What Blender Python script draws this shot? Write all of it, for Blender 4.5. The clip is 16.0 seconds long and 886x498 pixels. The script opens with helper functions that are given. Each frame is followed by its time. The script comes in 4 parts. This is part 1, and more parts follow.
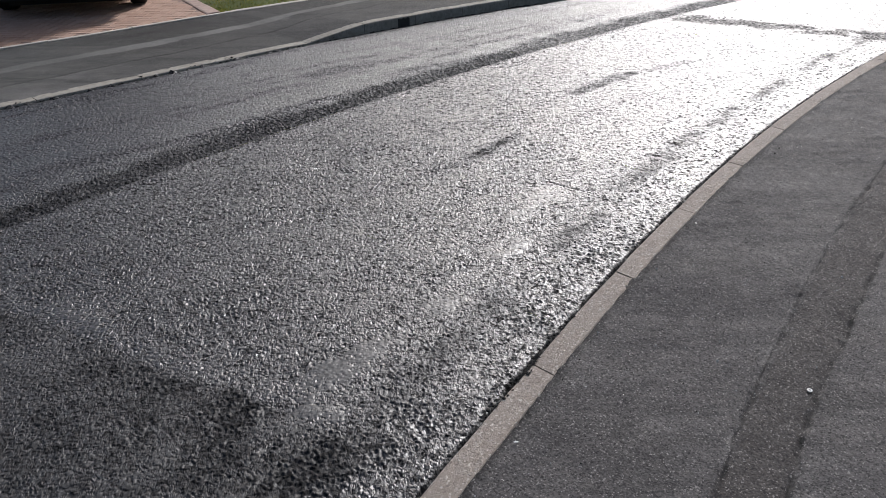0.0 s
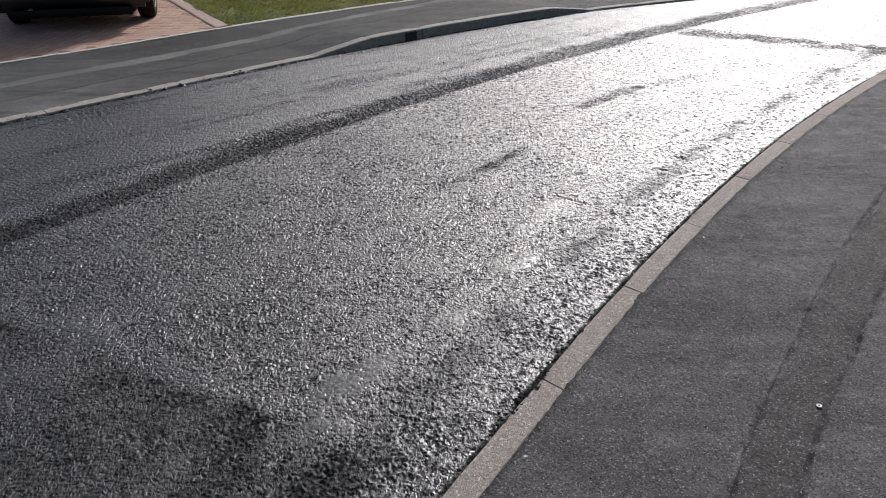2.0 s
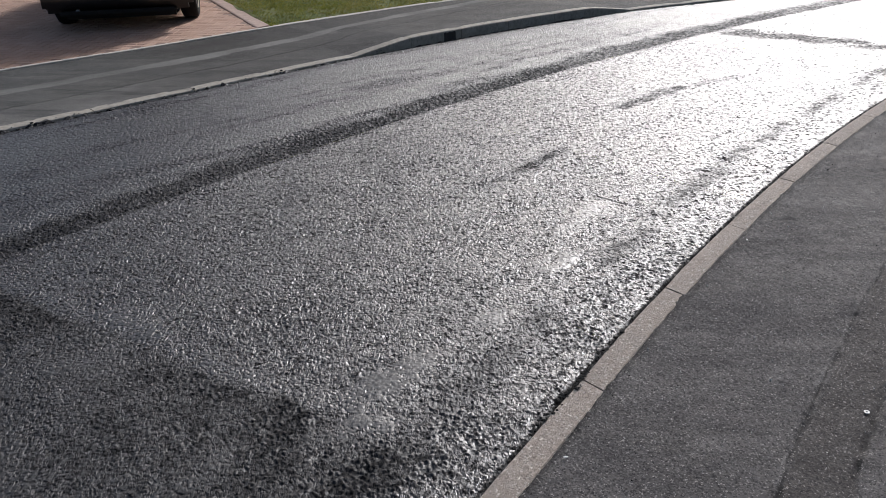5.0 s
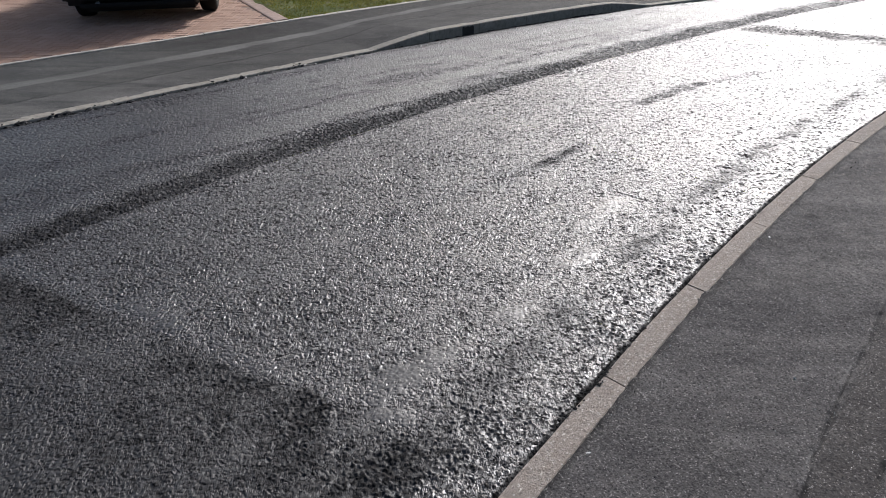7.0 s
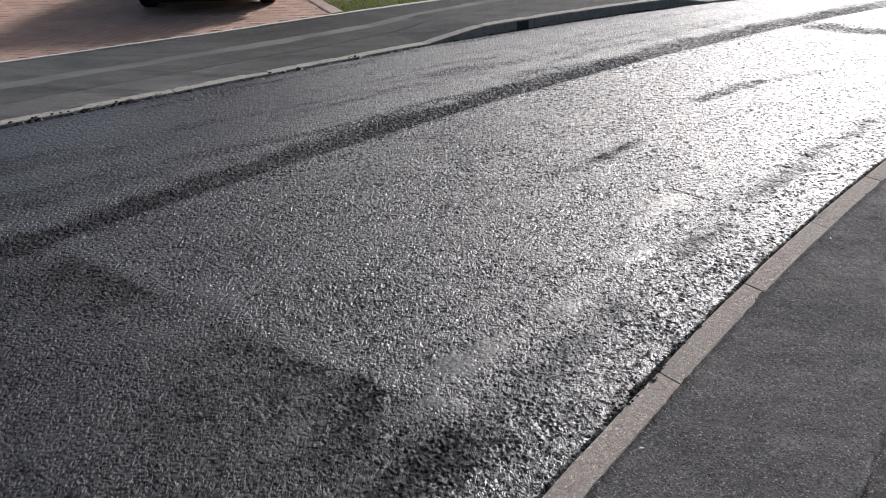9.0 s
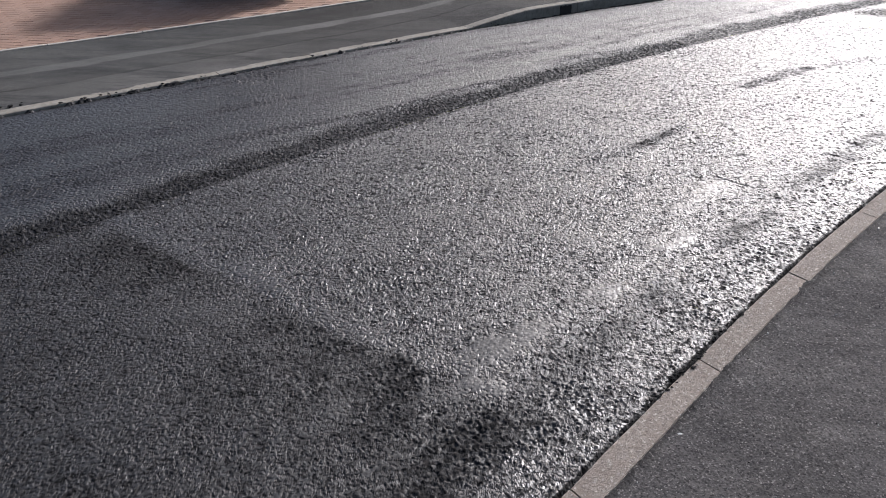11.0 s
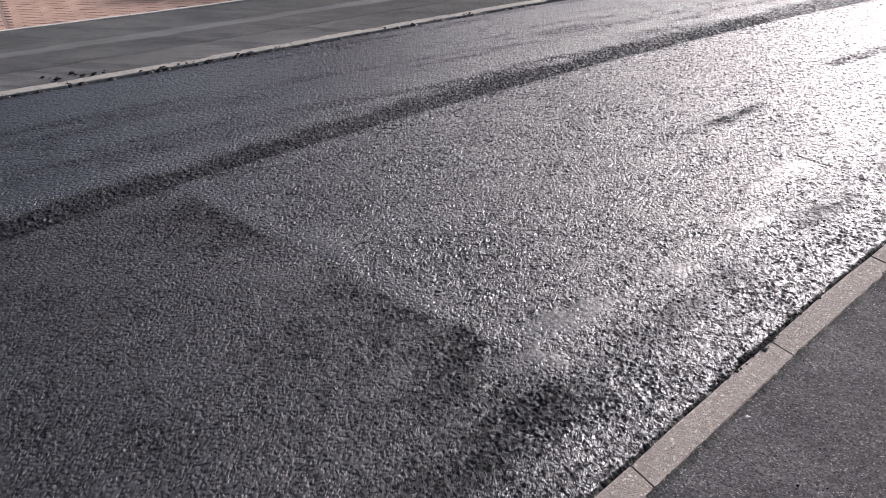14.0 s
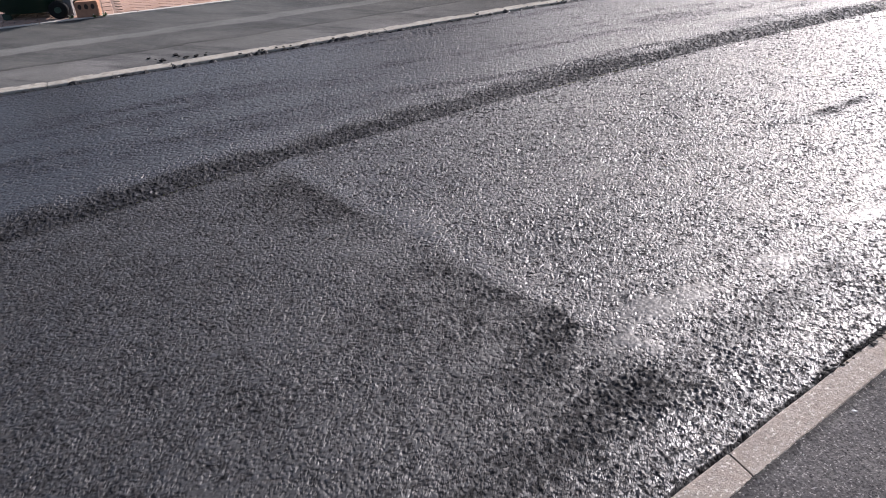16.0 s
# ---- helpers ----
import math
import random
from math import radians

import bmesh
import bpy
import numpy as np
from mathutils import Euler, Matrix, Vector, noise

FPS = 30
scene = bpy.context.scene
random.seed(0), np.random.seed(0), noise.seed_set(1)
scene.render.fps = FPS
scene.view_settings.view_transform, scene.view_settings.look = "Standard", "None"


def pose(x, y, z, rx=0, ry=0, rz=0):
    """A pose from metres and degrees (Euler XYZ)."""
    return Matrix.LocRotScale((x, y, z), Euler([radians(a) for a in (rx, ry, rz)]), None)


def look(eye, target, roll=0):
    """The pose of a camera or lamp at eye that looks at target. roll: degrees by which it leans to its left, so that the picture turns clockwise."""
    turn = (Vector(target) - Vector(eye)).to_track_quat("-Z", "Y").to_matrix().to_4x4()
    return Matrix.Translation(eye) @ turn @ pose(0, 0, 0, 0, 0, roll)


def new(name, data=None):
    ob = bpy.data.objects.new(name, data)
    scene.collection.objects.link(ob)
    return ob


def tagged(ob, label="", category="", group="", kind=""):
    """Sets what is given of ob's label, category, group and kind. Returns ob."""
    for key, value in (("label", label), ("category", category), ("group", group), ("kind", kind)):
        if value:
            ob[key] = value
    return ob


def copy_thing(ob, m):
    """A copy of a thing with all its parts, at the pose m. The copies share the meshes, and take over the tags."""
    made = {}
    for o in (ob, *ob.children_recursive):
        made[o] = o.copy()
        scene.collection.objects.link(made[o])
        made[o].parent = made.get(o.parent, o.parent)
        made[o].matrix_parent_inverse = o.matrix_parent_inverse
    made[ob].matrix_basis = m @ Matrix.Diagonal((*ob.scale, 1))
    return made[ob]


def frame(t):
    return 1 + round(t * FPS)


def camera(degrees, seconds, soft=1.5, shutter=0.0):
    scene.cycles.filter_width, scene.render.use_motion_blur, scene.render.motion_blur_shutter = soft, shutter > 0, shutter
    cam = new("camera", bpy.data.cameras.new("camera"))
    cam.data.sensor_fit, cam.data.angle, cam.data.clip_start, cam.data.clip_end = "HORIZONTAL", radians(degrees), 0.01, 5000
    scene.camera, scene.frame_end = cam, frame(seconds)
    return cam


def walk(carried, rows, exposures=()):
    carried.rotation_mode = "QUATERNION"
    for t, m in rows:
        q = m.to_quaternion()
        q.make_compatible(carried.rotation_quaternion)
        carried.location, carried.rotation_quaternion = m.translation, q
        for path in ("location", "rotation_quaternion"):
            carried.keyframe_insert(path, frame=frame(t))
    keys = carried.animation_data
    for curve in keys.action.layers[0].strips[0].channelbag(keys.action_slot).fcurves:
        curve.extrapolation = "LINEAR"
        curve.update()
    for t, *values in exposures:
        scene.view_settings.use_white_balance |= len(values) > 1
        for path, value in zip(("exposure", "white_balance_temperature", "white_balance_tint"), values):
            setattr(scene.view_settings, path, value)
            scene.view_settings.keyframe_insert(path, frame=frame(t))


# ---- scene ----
cam = camera(58.2, 16.0, soft=0.6)
PATH = [
    (0, (0.056, 0.025, 1.832), (0.123, 1.806, 0.926), -0.5),
    (0.5, (0.046, 0.023, 1.839), (0.112, 1.808, 0.94), -0.6),
    (1, (0.041, 0.025, 1.845), (0.101, 1.816, 0.956), -0.6),
    (1.5, (0.041, 0.027, 1.843), (0.096, 1.82, 0.958), -0.6),
    (2, (0.037, 0.016, 1.847), (0.093, 1.812, 0.967), -0.5),
    (2.5, (0.027, 0.006, 1.847), (0.074, 1.805, 0.974), -0.6),
    (3, (0.012, 0.004, 1.847), (0.042, 1.805, 0.977), -0.8),
    (3.5, (0.009, 0.01, 1.842), (0.019, 1.81, 0.97), -0.9),
    (4, (0.011, 0.012, 1.844), (0.006, 1.811, 0.97), -0.9),
    (6.5, (-0.012, 0.003, 1.845), (-0.067, 1.795, 0.96), -1.1),
    (7, (-0.03, 0.011, 1.838), (-0.091, 1.802, 0.95), -0.9),
    (7.5, (-0.037, -0.005, 1.841), (-0.113, 1.785, 0.951), -0.8),
    (8, (-0.046, -0.007, 1.836), (-0.146, 1.781, 0.946), -0.8),
    (8.5, (-0.062, -0.015, 1.835), (-0.197, 1.77, 0.942), -0.9),
    (9, (-0.073, -0.017, 1.83), (-0.246, 1.762, 0.934), -1.0),
    (11.5, (-0.093, -0.049, 1.819), (-0.385, 1.697, 0.889), -1.5),
    (12, (-0.1, -0.057, 1.807), (-0.431, 1.681, 0.873), -1.6),
    (12.5, (-0.098, -0.05, 1.799), (-0.468, 1.674, 0.855), -1.6),
    (13, (-0.094, -0.039, 1.788), (-0.494, 1.671, 0.831), -1.8),
    (13.5, (-0.085, -0.033, 1.788), (-0.498, 1.668, 0.821), -2.0),
    (14, (-0.083, -0.035, 1.785), (-0.507, 1.663, 0.817), -2.2),
    (14.5, (-0.088, -0.043, 1.789), (-0.524, 1.65, 0.819), -2.3),
    (15, (-0.103, -0.056, 1.781), (-0.557, 1.634, 0.813), -2.4),
    (15.5, (-0.124, -0.062, 1.764), (-0.62, 1.615, 0.793), -2.6),
    (16, (-0.141, -0.086, 1.745), (-0.749, 1.55, 0.769), -3.3),
]
walk(cam, [(t, look(eye, target, roll)) for t, eye, target, roll in PATH],
     [(0, 0.06, 6150, 12), (4, 0.06, 6150, 12), (9, 0.12, 6150, 12), (11.5, 0.18, 6150, 15), (12.5, 0.36, 6150, 15), (14.5, 0.45, 6200, 18), (15.5, 0.52, 6200, 18), (16, 0.80, 6200, 18)])

# hazy low sun ahead of the camera, blue sky above
SUN_AZ, SUN_EL = radians(24.0), radians(30.5)
sun_dir = Vector((math.sin(SUN_AZ) * math.cos(SUN_EL), math.cos(SUN_AZ) * math.cos(SUN_EL), math.sin(SUN_EL)))
world = bpy.data.worlds.new("world")
scene.world = world
world.use_nodes = True
wn = world.node_tree.nodes
sky = wn.new("ShaderNodeTexSky")
sky.sky_type, sky.sun_disc, sky.sun_elevation, sky.sun_rotation = "NISHITA", False, SUN_EL, SUN_AZ
sky.dust_density, sky.air_density, sky.ozone_density = 3.5, 1.0, 0.8
wn["Background"].inputs[1].default_value = 0.091
world.node_tree.links.new(sky.outputs[0], wn["Background"].inputs[0])
sun = new("sun", bpy.data.lights.new("sun", "SUN"))
sun.data.energy, sun.data.angle, sun.data.color = 3.8, radians(7.0), (1.0, 0.975, 0.95)
sun.matrix_world = look(sun_dir * 60, (0, 0, 0))


# ---- materials ----
class Mat:
    """A node material with a few shorthands."""

    def __init__(self, name):
        self.m = bpy.data.materials.new(name)
        self.m.use_nodes = True
        self.t = self.m.node_tree
        self.b = self.t.nodes["Principled BSDF"]
        self.co = self.t.nodes.new("ShaderNodeTexCoord").outputs["Object"]

    def put(self, socket, value):
        if isinstance(value, bpy.types.NodeSocket):
            self.t.links.new(value, socket)
        elif isinstance(value, tuple) and len(value) == 3 and socket.type == "RGBA":
            socket.default_value = (*value, 1)
        else:
            socket.default_value = value

    def noise(self, scale, detail=4.0, rough=0.6, stretch=None):
        n = self.t.nodes.new("ShaderNodeTexNoise")
        co = self.co
        if stretch:
            p = self.t.nodes.new("ShaderNodeMapping")
            p.inputs["Rotation"].default_value, p.inputs["Scale"].default_value = (0, 0, radians(stretch[0])), stretch[1]
            self.t.links.new(co, p.inputs[0])
            co = p.outputs[0]
        self.t.links.new(co, n.inputs["Vector"])
        n.inputs["Scale"].default_value, n.inputs["Detail"].default_value, n.inputs["Roughness"].default_value = scale, detail, rough
        return n.outputs["Fac"]

    def cells(self, scale, out="Distance", feature="F1"):
        n = self.t.nodes.new("ShaderNodeTexVoronoi")
        n.feature = feature
        if feature == "SMOOTH_F1":
            n.inputs["Smoothness"].default_value = 0.6
        self.t.links.new(self.co, n.inputs["Vector"])
        n.inputs["Scale"].default_value = scale
        return n.outputs[out]

    def span(self, fac, a, b, lo=0.0, hi=1.0):
        n = self.t.nodes.new("ShaderNodeMapRange")
        for k, v in enumerate((fac, a, b, lo, hi)):
            self.put(n.inputs[k], v)
        return n.outputs[0]

    def math(self, op, a, b=0.0):
        n = self.t.nodes.new("ShaderNodeMath")
        n.operation = op
        self.put(n.inputs[0], a)
        self.put(n.inputs[1], b)
        return n.outputs[0]

    def mix(self, fac, a, b):
        n = self.t.nodes.new("ShaderNodeMix")
        n.data_type = "RGBA"
        self.put(n.inputs["Factor"], fac)
        self.put(n.inputs[6], a)
        self.put(n.inputs[7], b)
        return n.outputs[2]

    def attr(self, name):
        n = self.t.nodes.new("ShaderNodeAttribute")
        n.attribute_name = name
        return n.outputs["Fac"]

    def each(self, island=False):
        if island:
            return self.t.nodes.new("ShaderNodeNewGeometry").outputs["Random Per Island"]
        return self.t.nodes.new("ShaderNodeObjectInfo").outputs["Random"]

    def facets(self, scale, amount):
        """Normals that lean at random from stone to stone."""
        v = self.t.nodes.new("ShaderNodeTexVoronoi")
        v.inputs["Scale"].default_value = scale
        self.t.links.new(self.co, v.inputs["Vector"])
        off = self.t.nodes.new("ShaderNodeVectorMath")
        off.operation = "SUBTRACT"
        self.t.links.new(v.outputs["Color"], off.inputs[0])
        off.inputs[1].default_value = (0.5, 0.5, 0.5)
        size = self.t.nodes.new("ShaderNodeVectorMath")
        size.operation = "SCALE"
        self.t.links.new(off.outputs[0], size.inputs[0])
        self.put(size.inputs["Scale"], amount)
        total = self.t.nodes.new("ShaderNodeVectorMath")
        self.t.links.new(size.outputs[0], total.inputs[0])
        self.t.links.new(self.t.nodes.new("ShaderNodeNewGeometry").outputs["Normal"], total.inputs[1])
        unit = self.t.nodes.new("ShaderNodeVectorMath")
        unit.operation = "NORMALIZE"
        self.t.links.new(total.outputs[0], unit.inputs[0])
        return unit.outputs[0]

    def bump(self, height, strength, distance, normal=None):
        n = self.t.nodes.new("ShaderNodeBump")
        if normal:
            self.t.links.new(normal, n.inputs["Normal"])
        self.put(n.inputs["Height"], height)
        n.inputs["Strength"].default_value, n.inputs["Distance"].default_value = strength, distance
        self.t.links.new(n.outputs[0], self.b.inputs["Normal"])
        return self

    def set(self, color=None, rough=None, metal=None, spec=None, coat=None):
        for key, v in (("Base Color", color), ("Roughness", rough), ("Metallic", metal), ("Specular IOR Level", spec), ("Coat Weight", coat)):
            if v is not None:
                self.put(self.b.inputs[key], v)
        return self


def make_bitumen(name, tint, size, tilt, gloss, shine, speck):
    """Fresh black asphalt: rounded chips coated in a glossy bitumen film."""
    a = Mat(name)
    film, bare = a.attr("film"), a.attr("bare")
    dry = a.math("SUBTRACT", 1.0, film)
    base = a.mix(a.noise(9, 5), (0.009, 0.009, 0.0095), (0.018, 0.0172, 0.017))
    base = a.mix(a.math("MULTIPLY", a.span(a.cells(size, "Color"), 0.45, 0.95, 0, 0.8), dry), base, tint)
    dull = a.math("MULTIPLY", a.span(a.noise(24, 4, 0.78), 0.495, 0.555, 0, speck), a.span(film, 0, 1, 1, 0.4))
    worn = a.math("MULTIPLY", a.math("MAXIMUM", bare, dull), a.span(a.cells(size * 0.8, "Color"), 0.1, 0.9, 0.5, 1.3))
    rough = a.math("ADD", a.span(a.noise(3.0, 5), 0.35, 0.65, gloss, gloss + 0.08), a.span(a.cells(size * 1.3, "Color"), 0.0, 1.0, -0.05, 0.10))
    rough = a.math("ADD", a.math("ADD", rough, a.math("MULTIPLY", film, 0.08)), a.math("MULTIPLY", worn, 0.36))
    stones = a.math("ADD", a.cells(size, "Distance", "SMOOTH_F1"), a.math("MULTIPLY", a.cells(size * 0.55, "Distance", "SMOOTH_F1"), 0.6))
    relief = a.math("ADD", a.math("MULTIPLY", stones, a.span(film, 0, 1, -1.0, -0.30)), a.math("MULTIPLY", a.noise(190, 3), 0.12))
    lean = a.math("MULTIPLY", a.span(film, 0, 1, 1.0, 0.45), tilt)
    spec = a.math("ADD", a.span(worn, 0, 1, shine, 0.05), a.math("MULTIPLY", film, 0.35))
    return a.set(base, rough, spec=spec).bump(relief, 0.9, 0.007, a.facets(size, lean)).m


bitumen_near = make_bitumen("bitumen_near", (0.040, 0.037, 0.037), 56, 0.26, 0.29, 0.66, 1.0)
bitumen_far = make_bitumen("bitumen_far", (0.034, 0.035, 0.042), 60, 0.20, 0.31, 0.62, 0.4)


def make_pavement(name, dark, pale, strip, mottle, flecks):
    """Weathered asphalt of a footway, with exposed stone flecks."""
    a = Mat(name)
    tone, patch = a.attr("tone"), a.attr("patch")
    base = a.mix(a.span(a.noise(3.5, 8, 0.75), 0.25, 0.75), dark, pale)
    base = a.mix(a.span(a.noise(1.1, 4, 0.6, (42, (0.35, 1.6, 1))), 0.45, 0.7, 0, 0.35), base, pale)
    base = a.mix(tone, base, (0.166, 0.158, 0.150))
    base = a.mix(a.span(a.noise(2.2, 7, 0.7, (42, (0.5, 1.5, 1))), 0.42, 0.62, 0, 0.75), base, mottle)
    base = a.mix(a.span(a.noise(1.6, 6, 0.7, (42, (0.3, 1.7, 1))), 0.50, 0.62, 0, 0.85), base, dark)
    base = a.mix(patch, base, strip)
    base = a.mix(a.attr("dirt"), base, (0.016, 0.015, 0.014))
    fleck = a.cells(215, "Color")
    base = a.mix(a.span(fleck, 0.78, 0.86, 0, flecks), base, (0.30, 0.285, 0.27))
    base = a.mix(a.span(a.cells(170, "Color"), 0.60, 0.80, 0, flecks * 1.25), base, (0.02, 0.02, 0.02))
    relief = a.math("ADD", a.math("MULTIPLY", a.cells(110), 0.9), a.noise(300, 4))
    return a.set(base, a.span(a.noise(14, 4), 0.3, 0.7, 0.75, 0.95), spec=0.18).bump(relief, 0.45, 0.003, a.facets(150, 0.25)).m


pave_near = make_pavement("pave_near", (0.043, 0.040, 0.041), (0.077, 0.071, 0.070), (0.060, 0.054, 0.051), (0.120, 0.112, 0.106), 0.62)
pave_far = make_pavement("pave_far", (0.038, 0.039, 0.038), (0.088, 0.088, 0.082), (0.160, 0.158, 0.146), (0.105, 0.103, 0.093), 0.22)

a = Mat("concrete")
stone = a.mix(a.each(), (0.265, 0.232, 0.198), (0.33, 0.287, 0.245))
stone = a.mix(a.span(a.noise(7, 6, 0.7), 0.4, 0.7, 0, 0.7), stone, (0.27, 0.225, 0.19))
stone = a.mix(a.span(a.noise(28, 5, 0.7), 0.45, 0.7, 0, 0.6), stone, (0.24, 0.195, 0.16))
stone = a.mix(a.span(a.cells(170, "Color"), 0.74, 0.88, 0, 0.8), stone, (0.60, 0.55, 0.49))
stone = a.mix(a.span(a.cells(150, "Color"), 0.0, 0.25, 0.7, 0), stone, (0.10, 0.082, 0.07))
stone = a.mix(a.span(a.noise(3.5, 6, 0.75), 0.58, 0.72, 0, 0.55), stone, (0.13, 0.11, 0.095))
grit = a.math("ADD", a.noise(240, 4), a.math("MULTIPLY", a.noise(35, 5), 1.2))
concrete = a.set(stone, 0.85, spec=0.3).bump(grit, 0.9, 0.005, a.facets(160, 0.3)).m

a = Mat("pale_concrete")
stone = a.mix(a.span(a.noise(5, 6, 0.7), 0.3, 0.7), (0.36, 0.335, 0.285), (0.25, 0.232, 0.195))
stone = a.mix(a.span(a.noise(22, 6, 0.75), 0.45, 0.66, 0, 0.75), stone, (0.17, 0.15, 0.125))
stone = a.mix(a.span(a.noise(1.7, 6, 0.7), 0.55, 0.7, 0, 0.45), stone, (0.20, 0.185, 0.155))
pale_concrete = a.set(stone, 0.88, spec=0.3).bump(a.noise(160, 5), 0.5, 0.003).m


def make_brick(name, island):
    a = Mat(name)
    c = a.mix(a.each(island), (0.36, 0.225, 0.160), (0.45, 0.300, 0.222))
    c = a.mix(a.span(a.noise(1.3, 5, 0.6), 0.4, 0.68, 0, 0.55), c, (0.29, 0.20, 0.155))
    c = a.mix(a.span(a.noise(60, 4), 0.5, 0.75, 0, 0.4), c, (0.16, 0.09, 0.07))
    return a.set(c, 0.83, spec=0.3).bump(a.noise(240, 4), 0.4, 0.002).m


brick_single, brick_joined = make_brick("paving_brick", False), make_brick("paving_brick_joined", True)

a = Mat("joint_sand")
joint_sand = a.set(a.mix(a.noise(30, 4), (0.19, 0.125, 0.095), (0.26, 0.175, 0.135)), 0.95).bump(a.noise(200), 0.4, 0.003).m

a = Mat("soil")
c = a.mix(a.span(a.noise(1.4, 6, 0.65), 0.35, 0.65), (0.07, 0.095, 0.022), (0.13, 0.135, 0.045))
c = a.mix(a.span(a.noise(6, 5), 0.55, 0.75), c, (0.10, 0.075, 0.045))
soil = a.set(c, 0.95, spec=0.2).bump(a.noise(40, 6), 0.8, 0.02).m

a = Mat("grass")
c = a.mix(a.each(True), (0.095, 0.115, 0.020), (0.21, 0.205, 0.045))
c = a.mix(a.span(a.noise(1.2, 4), 0.5, 0.68, 0, 0.6), c, (0.25, 0.22, 0.085))
a.set(c, 0.6, spec=0.3)
glow = a.t.nodes.new("ShaderNodeBsdfTranslucent")
blend = a.t.nodes.new("ShaderNodeMixShader")
a.put(glow.inputs["Color"], c)
a.t.links.new(a.b.outputs[0], blend.inputs[1])
a.t.links.new(glow.outputs[0], blend.inputs[2])
a.t.links.new(blend.outputs[0], a.t.nodes["Material Output"].inputs[0])
grass_green = a.m


def plain(name, color, rough, metal=0.0, spec=0.5, grain=80, vary=0.25, coat=0.0, relief=0.15):
    a = Mat(name)
    dark = tuple(v * (1 - vary) for v in color)
    c = a.mix(a.span(a.noise(grain / 12, 5), 0.35, 0.65), dark, color)
    return a.set(c, a.span(a.noise(grain / 6, 4), 0.3, 0.7, rough * 0.85, min(1.0, rough * 1.15)), metal, spec, coat).bump(a.noise(grain, 3), relief, 0.002).m


rubber = plain("rubber", (0.010, 0.010, 0.010), 0.85, spec=0.2, grain=200)
car_paint = plain("car_paint", (0.010, 0.010, 0.011), 0.35, coat=0.2, relief=0.01)
trim_black = plain("trim_black", (0.014, 0.014, 0.014), 0.85, spec=0.2)
alloy = plain("alloy", (0.42, 0.42, 0.43), 0.35, metal=0.9)
dark_glass = plain("dark_glass", (0.01, 0.012, 0.013), 0.05, relief=0.0)
lamp_red = plain("lamp_red", (0.35, 0.015, 0.012), 0.15, relief=0.0)
plate_yellow = plain("plate_yellow", (0.65, 0.48, 0.06), 0.4)
bin_green = plain("bin_green", (0.012, 0.040, 0.026), 0.5, grain=120)
post_grey = plain("post_grey", (0.16, 0.155, 0.15), 0.9)
terracotta = plain("terracotta", (0.40, 0.205, 0.125), 0.85, grain=220, relief=0.4)
hole_shade = plain("hole_shade", (0.05, 0.03, 0.022), 0.95)
clod_black = plain("clod_black", (0.013, 0.013, 0.013), 0.9, spec=0.12, grain=300, relief=0.5)
chip_white = plain("chip_white", (0.72, 0.71, 0.68), 0.6, grain=300)
leaf_green = plain("leaf_green", (0.075, 0.12, 0.035), 0.6)
flower_white = plain("flower_white", (0.7, 0.68, 0.55), 0.6)
splash_black = plain("splash_black", (0.018, 0.018, 0.019), 0.55, grain=150)


# ---- building helpers ----
def finish(name, bm, material, smooth=False):
    me = bpy.data.meshes.new(name)
    bm.normal_update()
    bm.to_mesh(me)
    bm.free()
    me.materials.append(material)
    if smooth:
        me.polygons.foreach_set("use_smooth", [True] * len(me.polygons))
    return me


def part(name, bm, material, parent, label="", smooth=False):
    """Links a bmesh as one mesh object under a thing or a part."""
    ob = new(name, finish(name, bm, material, smooth))
    ob.parent = parent
    return tagged(ob, label)


def box(bm, lo, hi, bevel=0.0, m=None):
    c, d = [(p + q) / 2 for p, q in zip(lo, hi)], [q - p for p, q in zip(lo, hi)]
    made = bmesh.ops.create_cube(bm, size=1, matrix=(m or Matrix()) @ Matrix.Translation(c) @ Matrix.Diagonal((*d, 1)))["verts"]
    if bevel:
        edges = {e for v in made for e in v.link_edges}
        bmesh.ops.bevel(bm, geom=list(edges), offset=bevel, segments=2, affect="EDGES")
    return bm


def turned(bm, profile, m, steps=28):
    """A solid of revolution round local x: profile rows (x, radius)."""
    rings = []
    for x, r in profile:
        rings.append([bm.verts.new(m @ Vector((x, r * math.cos(2 * math.pi * k / steps), r * math.sin(2 * math.pi * k / steps)))) for k in range(steps)])
    for p, q in zip(rings, rings[1:]):
        for k in range(steps):
            bm.faces.new((p[k], p[(k + 1) % steps], q[(k + 1) % steps], q[k]))
    for ring, flip in ((rings[0], True), (rings[-1], False)):
        bm.faces.new(ring[::-1] if flip else ring)
    bmesh.ops.recalc_face_normals(bm, faces=bm.faces)
    return bm


# ---- the plan: s runs along the street, v across it ----
EX, EY = math.cos(radians(42)), math.sin(radians(42))
NEAR_LO, NEAR_HI, FAR_LO, FAR_HI = -1.0, 11.0, -2.0, 11.5


def glide(s, lo, hi, curve):
    """A curve within lo to hi, carried on straight past the ends."""
    s = np.asarray(s, float)
    k = np.clip(s, lo, hi)
    slope = (curve(k + 0.01) - curve(k - 0.01)) / 0.02
    return curve(k) + slope * (s - k)


def v_near(s):
    return glide(s, NEAR_LO, NEAR_HI, lambda k: 0.957 + 0.33556 * k - 0.01827 * k * k + 0.03 * np.clip((1.75 - k) / 1.2, 0, 1) ** 1.3)


def v_near_back(s):
    return v_near(s) - 0.112


def v_far(s):
    return glide(s, FAR_LO, FAR_HI, lambda k: 6.6517 + 0.02005 * k + 0.01284 * k**2 - 0.00189 * k**3)


